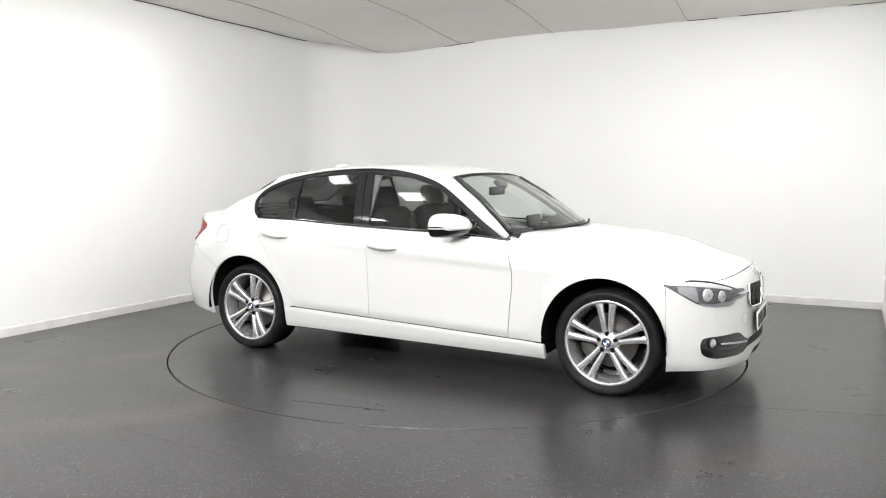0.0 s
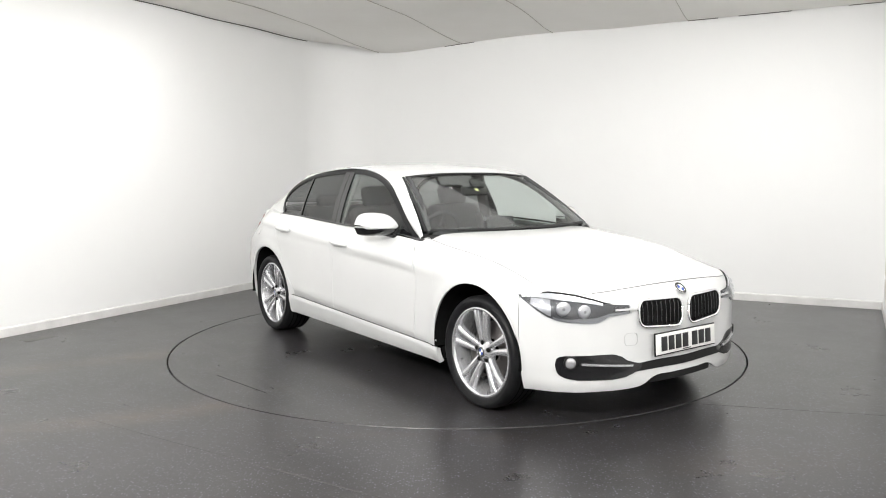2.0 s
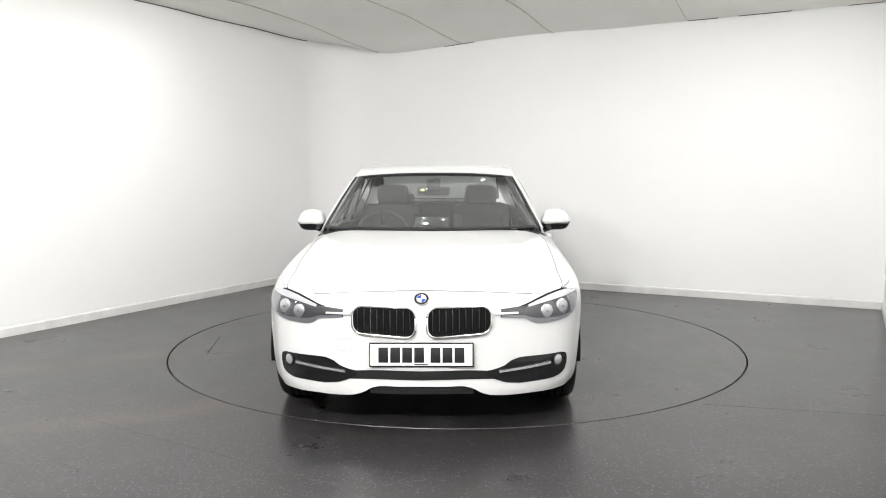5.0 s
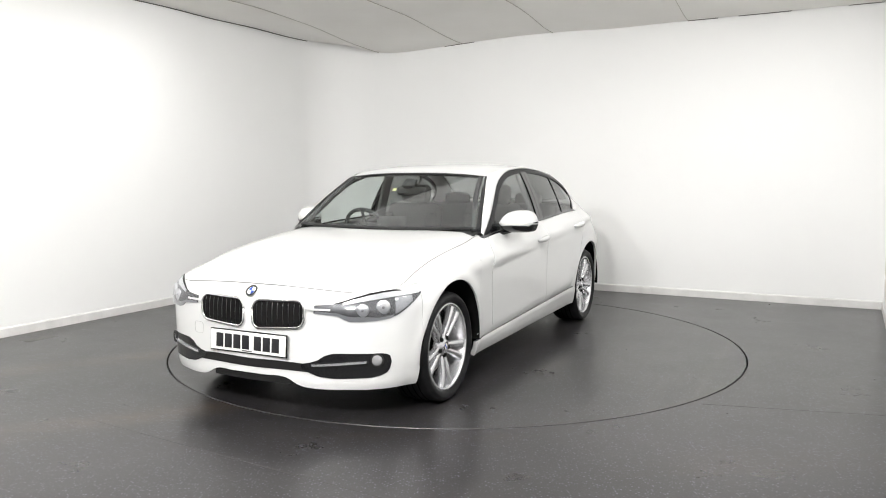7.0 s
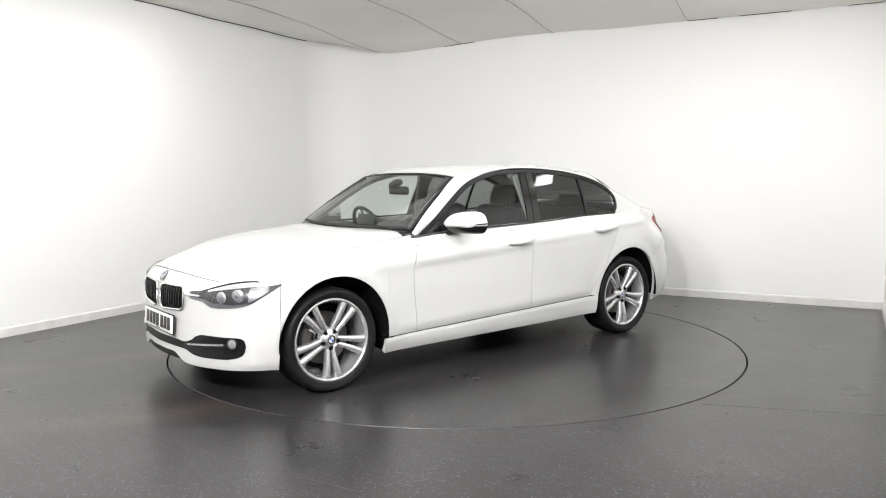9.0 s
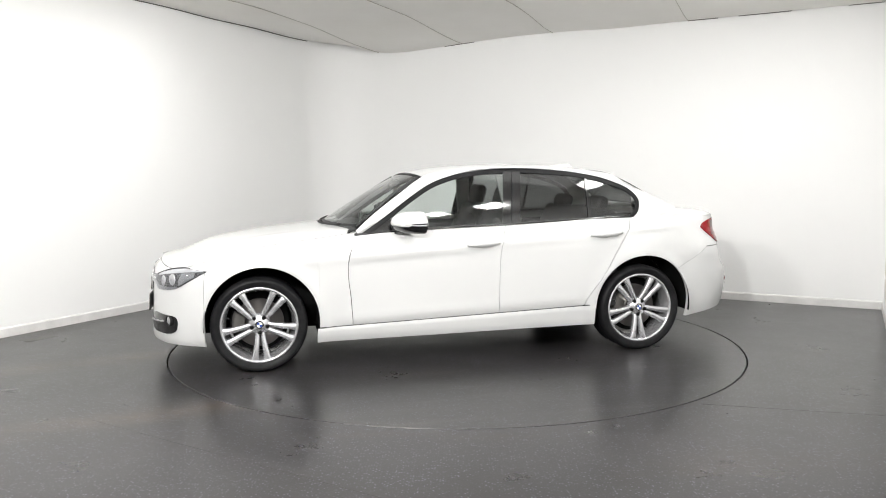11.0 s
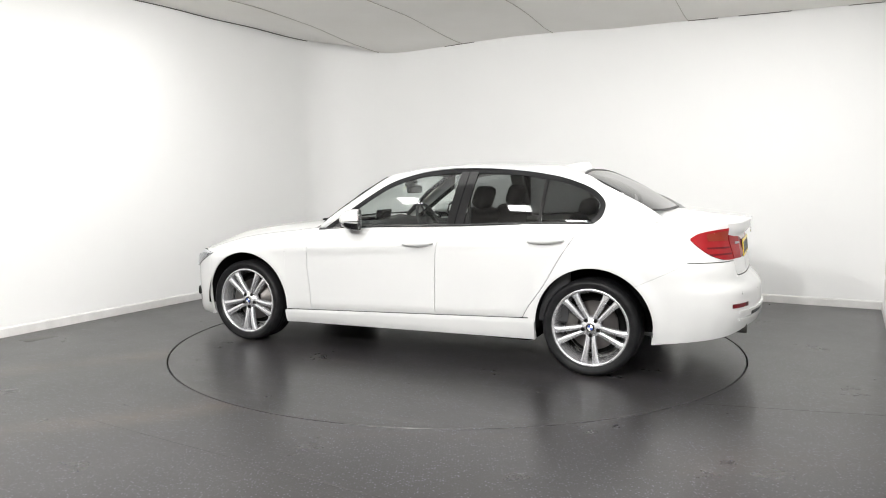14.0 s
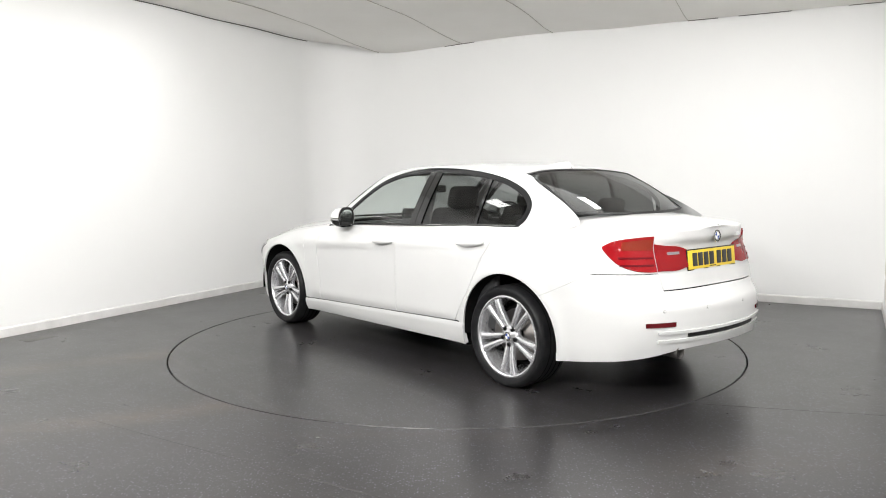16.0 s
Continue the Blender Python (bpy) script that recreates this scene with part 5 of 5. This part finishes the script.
def side_details():
    for side in (1, -1):
        k = np.array((1, side, 1))
        # dark tube that draws the shade in the gap between the doors and the sill
        xs = np.linspace(0.985, -0.985, 40)
        part("sill_gap_line", Build().tube(S(a_of(xs), sill_top(xs) + 0.001, 0.0005) * k, 0.0036, 6), M_PLASTIC, CAR)
        # door handles in shallow cups
        for x0, x1, z0, z1 in ((-0.042, -0.280, 0.838, 0.853), (-0.985, -1.232, 0.888, 0.905)):
            xs = np.linspace(x0, x1, 12)
            zz = np.linspace(z0, z1, 12)
            P = S(a_of(xs), zz, 0.0) * k
            lift = np.sin(np.linspace(0, np.pi, 12)) ** 0.5 * 0.020
            P[:, 1] += lift * side
            rr = [0.008 + 0.016 * math.sin(math.pi * (0.08 + 0.84 * i / 11)) for i in range(12)]
            h = part("door_handle", Build().tube(P, rr, 10, 0.9), M_PAINT, CAR)
            V = [[tuple(S(a_of((x0 + x1) / 2 + 0.052 * r * math.cos(q)), (z0 + z1) / 2 + 0.006 + 0.036 * r * math.sin(q), 0.0015 - 0.0) * k) for r in (1.0, 0.7, 0.35, 0.02)] for q in np.linspace(0, 2 * math.pi, 25)]
            part("handle_cup", Build().grid(V, 0, out=(x0, 0, 0.8)), M_PAINT, CAR)
        # door mirror: painted shell, black base and glass
        mir = new("door_mirror")
        mir.parent = CAR
        mir.matrix_local = Matrix.Translation((0.395, 0.895 * side, 1.000))
        rows = []
        for u in np.linspace(0, 1, 15):
            q = u * 2 - 1
            ring = []
            hgt = 0.068 * (1 - abs(q) ** 3.4) ** 0.5 + 0.004
            for v in np.linspace(0, 1, 13):
                ang = math.pi * (v - 0.5)
                ring.append((-0.085 + (0.175 * (1 - 0.35 * max(q, 0) ** 2 - 0.25 * max(-q, 0) ** 2)) * math.cos(ang) ** 0.7 - 0.045 * q, (0.106 * q) * side, hgt * math.sin(ang) * 1.0 + 0.012 * (1 - q * q)))
            rows.append(ring)
        part("shell", Build().grid(rows, 0.0, out=(-0.1, 0, 0)), M_PAINT, mir)
        back = [[(r[0][0] + 0.003, r[0][1] * 0.995, r[0][2] + (r[-1][2] - r[0][2]) * t) for t in np.linspace(0.0, 1.0, 6)] for r in rows]
        part("mirror_frame", Build().grid(back, 0.004, out=(0.3, 0, 0)), M_PLASTIC, mir)
        face = [[(r[0][0] - 0.002, r[0][1] * 0.86, r[0][2] + (r[-1][2] - r[0][2]) * t) for t in np.linspace(0.14, 0.86, 6)] for r in rows]
        part("mirror_glass", Build().grid(face, 0.004, out=(0.3, 0, 0)), M_CHROME, mir)
        belly = [[(r[j][0] * 1.0 + (0.002), r[j][1] * 1.005, r[j][2] - 0.012) for j in range(0, 6)] for r in rows]
        part("lower_shell", Build().grid(belly, 0.004, out=(-0.05, 0, 0.02)), M_BLACK, mir)
        ind = [[(r[j][0] + 0.004, r[j][1] * 1.01, r[j][2] * 1.0 - 0.002) for j in (5, 6)] for r in rows[3:13]]
        part("indicator", Build().grid(ind, 0.003, out=(-0.1, 0, 0)), M_AMBERCLEAR, mir)
        foot = [(0.09, -0.165 * side, -0.085), (0.05, -0.12 * side, -0.078), (0.02, -0.07 * side, -0.062), (0.0, -0.02 * side, -0.048)]
        part("foot", Build().tube(foot, [0.034, 0.03, 0.028, 0.026], 12, 0.55), M_BLACK, mir)
        xs = np.linspace(1.0, -0.93, 40)
        part("sill_strip", Build().tube(S(a_of(xs), sill_top(xs) + 0.0012, 0.001) * k, 0.0032, 6), M_GREYTRIM, CAR)
    # roof fin
    rows = []
    for u in np.linspace(0, 1, 12):
        x = -0.99 - 0.21 * u
        hgt = 0.045 * math.sin(min(1, u * 1.15) * math.pi * 0.5) ** 1.6 * (1 if u < 0.93 else 0.35)
        zr = float(zroof(x))
        w = 0.028 * (1 - 0.4 * u)
        rows.append([(x, -w, zr - 0.004), (x, -w * 0.5, zr + hgt * 0.6), (x, 0, zr + hgt), (x, w * 0.5, zr + hgt * 0.6), (x, w, zr - 0.004)])
    part("roof_fin", Build().grid(rows, 0, out=(-1.1, 0, 1.3)), M_PAINT, CAR)
    # wipers
    for y0, y1, d in ((-0.55, 0.05, 0.0), (-0.02, 0.58, 0.02)):
        pts = [(0.93 - 0.16 * abs(y / 0.70) ** 2.2 - 0.015 + d, y, 0.972 + 0.012 * abs(y / 0.675) ** 2) for y in np.linspace(y0, y1, 14)]
        w = part("wiper", Build().tube(pts, 0.008, 8), M_PLASTIC, CAR, "black wiper blade")
    pts = [(0.93 - 0.165 * abs(t) ** 2.2, 0.735 * t, 0.938 + 0.012 * t * t) for t in np.linspace(-1, 1, 30)]
    cowl = [[(x - 0.035, y, z + 0.002), (x - 0.01, y, z - 0.006), (x + 0.02, y, z - 0.02)] for x, y, z in pts]
    part("cowl", Build().grid(cowl, 0.004, out=(0.9, 0, 0.5)), M_PLASTIC, CAR)
    # fuel flap on the right rear wing
    c = []
    for q in np.linspace(0, 2 * math.pi, 40):
        sx, sz = math.cos(q), math.sin(q)
        r = 1 / (abs(sx) ** 4 + abs(sz) ** 4) ** 0.25
        c.append(S(a_of(-1.67 + 0.085 * sx * r), 0.885 + 0.068 * sz * r, 0.0006) * np.array((1, -1, 1)))
    part("fuel_flap_line", Build().tube(c, 0.0014, 5), M_SHUT, CAR)


side_details()

# ---------------- below and inside ----------------


def underbody():
    # plain black boxes added to block light beneath the body
    b = Build()
    b.box((0.0, 0, 0.24), (2.0, 1.6, 0.1), 0.02)
    b.box((1.83, 0, 0.30), (0.45, 1.15, 0.14), 0.03)
    b.box((-1.92, 0, 0.40), (0.5, 1.0, 0.14), 0.03)
    b.box((1.4, 0, 0.34), (0.9, 1.1, 0.2), 0.03)
    b.box((-1.4, 0, 0.36), (0.9, 1.1, 0.2), 0.03)
    part("underbody", b, M_LINER, CAR)
    w = Build().box((1.5, 0, 0.60), (0.75, 1.1, 0.22), 0.02)
    part("engine_block", w, M_LINER, CAR)


underbody()


def seat(parent, x, y, wide, rear=False):
    s = part("seat", Build().box((x, y, 0.50), (0.5, wide, 0.16), 0.05), M_CLOTH, parent)
    tilt = Matrix.Rotation(radians(-18), 4, "Y")
    part("backrest", Build().box((x - 0.30, y, 0.80), (0.16, wide, 0.60), 0.06, tilt), M_CLOTH, s)
    part("backrest_bolster", Build().box((x - 0.26, y + wide * 0.40, 0.76), (0.16, 0.09, 0.5), 0.04, tilt), M_CLOTH, s)
    part("backrest_bolster", Build().box((x - 0.26, y - wide * 0.40, 0.76), (0.16, 0.09, 0.5), 0.04, tilt), M_CLOTH, s)
    if not rear:
        part("headrest", Build().box((x - 0.40, y, 1.165), (0.10, 0.26, 0.17), 0.045, tilt), M_CLOTH, s)
        for d in (-0.06, 0.06):
            part("headrest_post", Build().tube([(x - 0.40, y + d, 1.12), (x - 0.365, y + d, 1.03)], 0.006, 8), M_CHROME, s)


def cabin():
    inn = CAR
    part("cabin_floor", Build().box((-0.3, 0, 0.34), (2.5, 1.5, 0.06), 0.01), M_CLOTH, inn)
    for side in (1, -1):
        part("door_card", Build().box((-0.25, 0.765 * side, 0.63), (2.0, 0.05, 0.60), 0.02), M_DASH, inn)
        part("pillar_lining", Build().box((-0.42, 0.665 * side, 1.15), (0.12, 0.03, 0.40), 0.012, Matrix.Rotation(radians(20 * side), 4, "X") @ Matrix.Rotation(radians(8), 4, "Y")), M_GREYTRIM, inn)
        front = [(0.72, 0.70 * side, 0.96), (0.45, 0.60 * side, 1.18), (0.25, 0.545 * side, 1.305)]
        part("screen_pillar_lining", Build().tube(front, 0.020, 8), M_DASH, inn)
    R = roof_points(30, 21)[:, 1:-1]
    R[..., 2] -= 0.022
    part("headlining", Build().grid(R, 0.0, out=(0, 0, 3)), M_LINING, inn)
    for y in (0.37, -0.37):
        seat(inn, -0.07, y, 0.5)
    part("rear_bench", Build().box((-0.82, 0, 0.50), (0.5, 1.25, 0.16), 0.05), M_CLOTH, inn)
    part("rear_backrest", Build().box((-1.16, 0, 0.78), (0.16, 1.25, 0.60), 0.05, Matrix.Rotation(radians(-24), 4, "Y")), M_CLOTH, inn)
    for y in (0.36, -0.36):
        part("rear_headrest", Build().box((-1.27, y, 1.10), (0.10, 0.25, 0.12), 0.04, Matrix.Rotation(radians(-20), 4, "Y")), M_CLOTH, inn)
    part("parcel_shelf", Build().box((-1.50, 0, 1.035), (0.45, 1.15, 0.03), 0.01), M_CLOTH, inn)
    # dashboard: a curved top and face
    rows = []
    for y in np.linspace(-0.72, 0.72, 25):
        hump = 0.035 * math.exp(-((y + 0.37) / 0.17) ** 2)
        bow = 0.17 * abs(y / 0.72) ** 2.2
        rows.append([(0.94 - bow, y, 0.92), (0.80 - bow * 0.7, y, 0.935), (0.66 - bow * 0.4, y, 0.945 + hump), (0.56, y, 0.935 + hump), (0.52, y, 0.88 + hump), (0.56, y, 0.75), (0.66, y, 0.55)])
    part("dashboard", Build().grid(rows, 0.01, out=(0.9, 0, 0.5)), M_DASH, inn)
    part("centre_screen", Build().box((0.60, 0.0, 0.995), (0.02, 0.24, 0.09), 0.006, Matrix.Rotation(radians(-12), 4, "Y")), M_BLACK, inn)
    part("console", Build().box((0.15, 0, 0.56), (0.9, 0.24, 0.24), 0.04), M_DASH, inn)
    # steering wheel on the right-hand side
    sw = new("steering_wheel")
    sw.parent = inn
    sw.matrix_local = Matrix.Translation((0.34, -0.37, 0.905)) @ Matrix.Rotation(radians(-64), 4, "Y")
    ring = [(0.185 * math.cos(q), 0.185 * math.sin(q), 0) for q in np.linspace(0, 2 * math.pi, 41)]
    o = part("rim", Build().tube(ring, 0.015, 10), M_DASH, sw)
    part("boss", Build().lathe([(0.0005, 0.02), (0.05, 0.018), (0.075, 0.0), (0.07, -0.03)], 24, "z"), M_DASH, sw)
    for q in (0.0, math.pi, -math.pi / 2 + math.pi / 2 * 0):
        part("spoke", Build().tube([(0.05 * math.cos(q + math.pi / 2), 0.05 * math.sin(q + math.pi / 2), 0), (0.18 * math.cos(q + math.pi / 2), 0.18 * math.sin(q + math.pi / 2), 0)], 0.014, 8, 0.5), M_DASH, sw)
    # inner mirror with its stalk, and the sticker on the glass
    part("inner_mirror", Build().box((0.30, 0, 1.212), (0.035, 0.24, 0.065), 0.015), M_BLACK, inn)
    part("sensor_housing", Build().box((0.33, 0, 1.265), (0.09, 0.10, 0.045), 0.018, Matrix.Rotation(radians(32), 4, "Y")), M_BLACK, inn)
    part("sticker", Build().box((0.425, -0.075, 1.225), (0.002, 0.03, 0.03), 0, Matrix.Rotation(radians(-55), 4, "Y")), M_STICKER, inn)


cabin()

# ---------------- what moves ----------------


def motions():
    for_table, for_car = [], []
    for i in range(33):
        t = i * 0.5
        a = TURN_START + TURN_RATE * t
        c, s = math.cos(radians(a)), math.sin(radians(a))
        for_table.append((t, pose(0, 0, 0, 0, 0, a)))
        for_car.append((t, pose(c * CAR_AT[0] - s * CAR_AT[1], s * CAR_AT[0] + c * CAR_AT[1], 0, 0, 0, a)))
    walk(TABLE, for_table)
    walk(CAR, for_car)


motions()
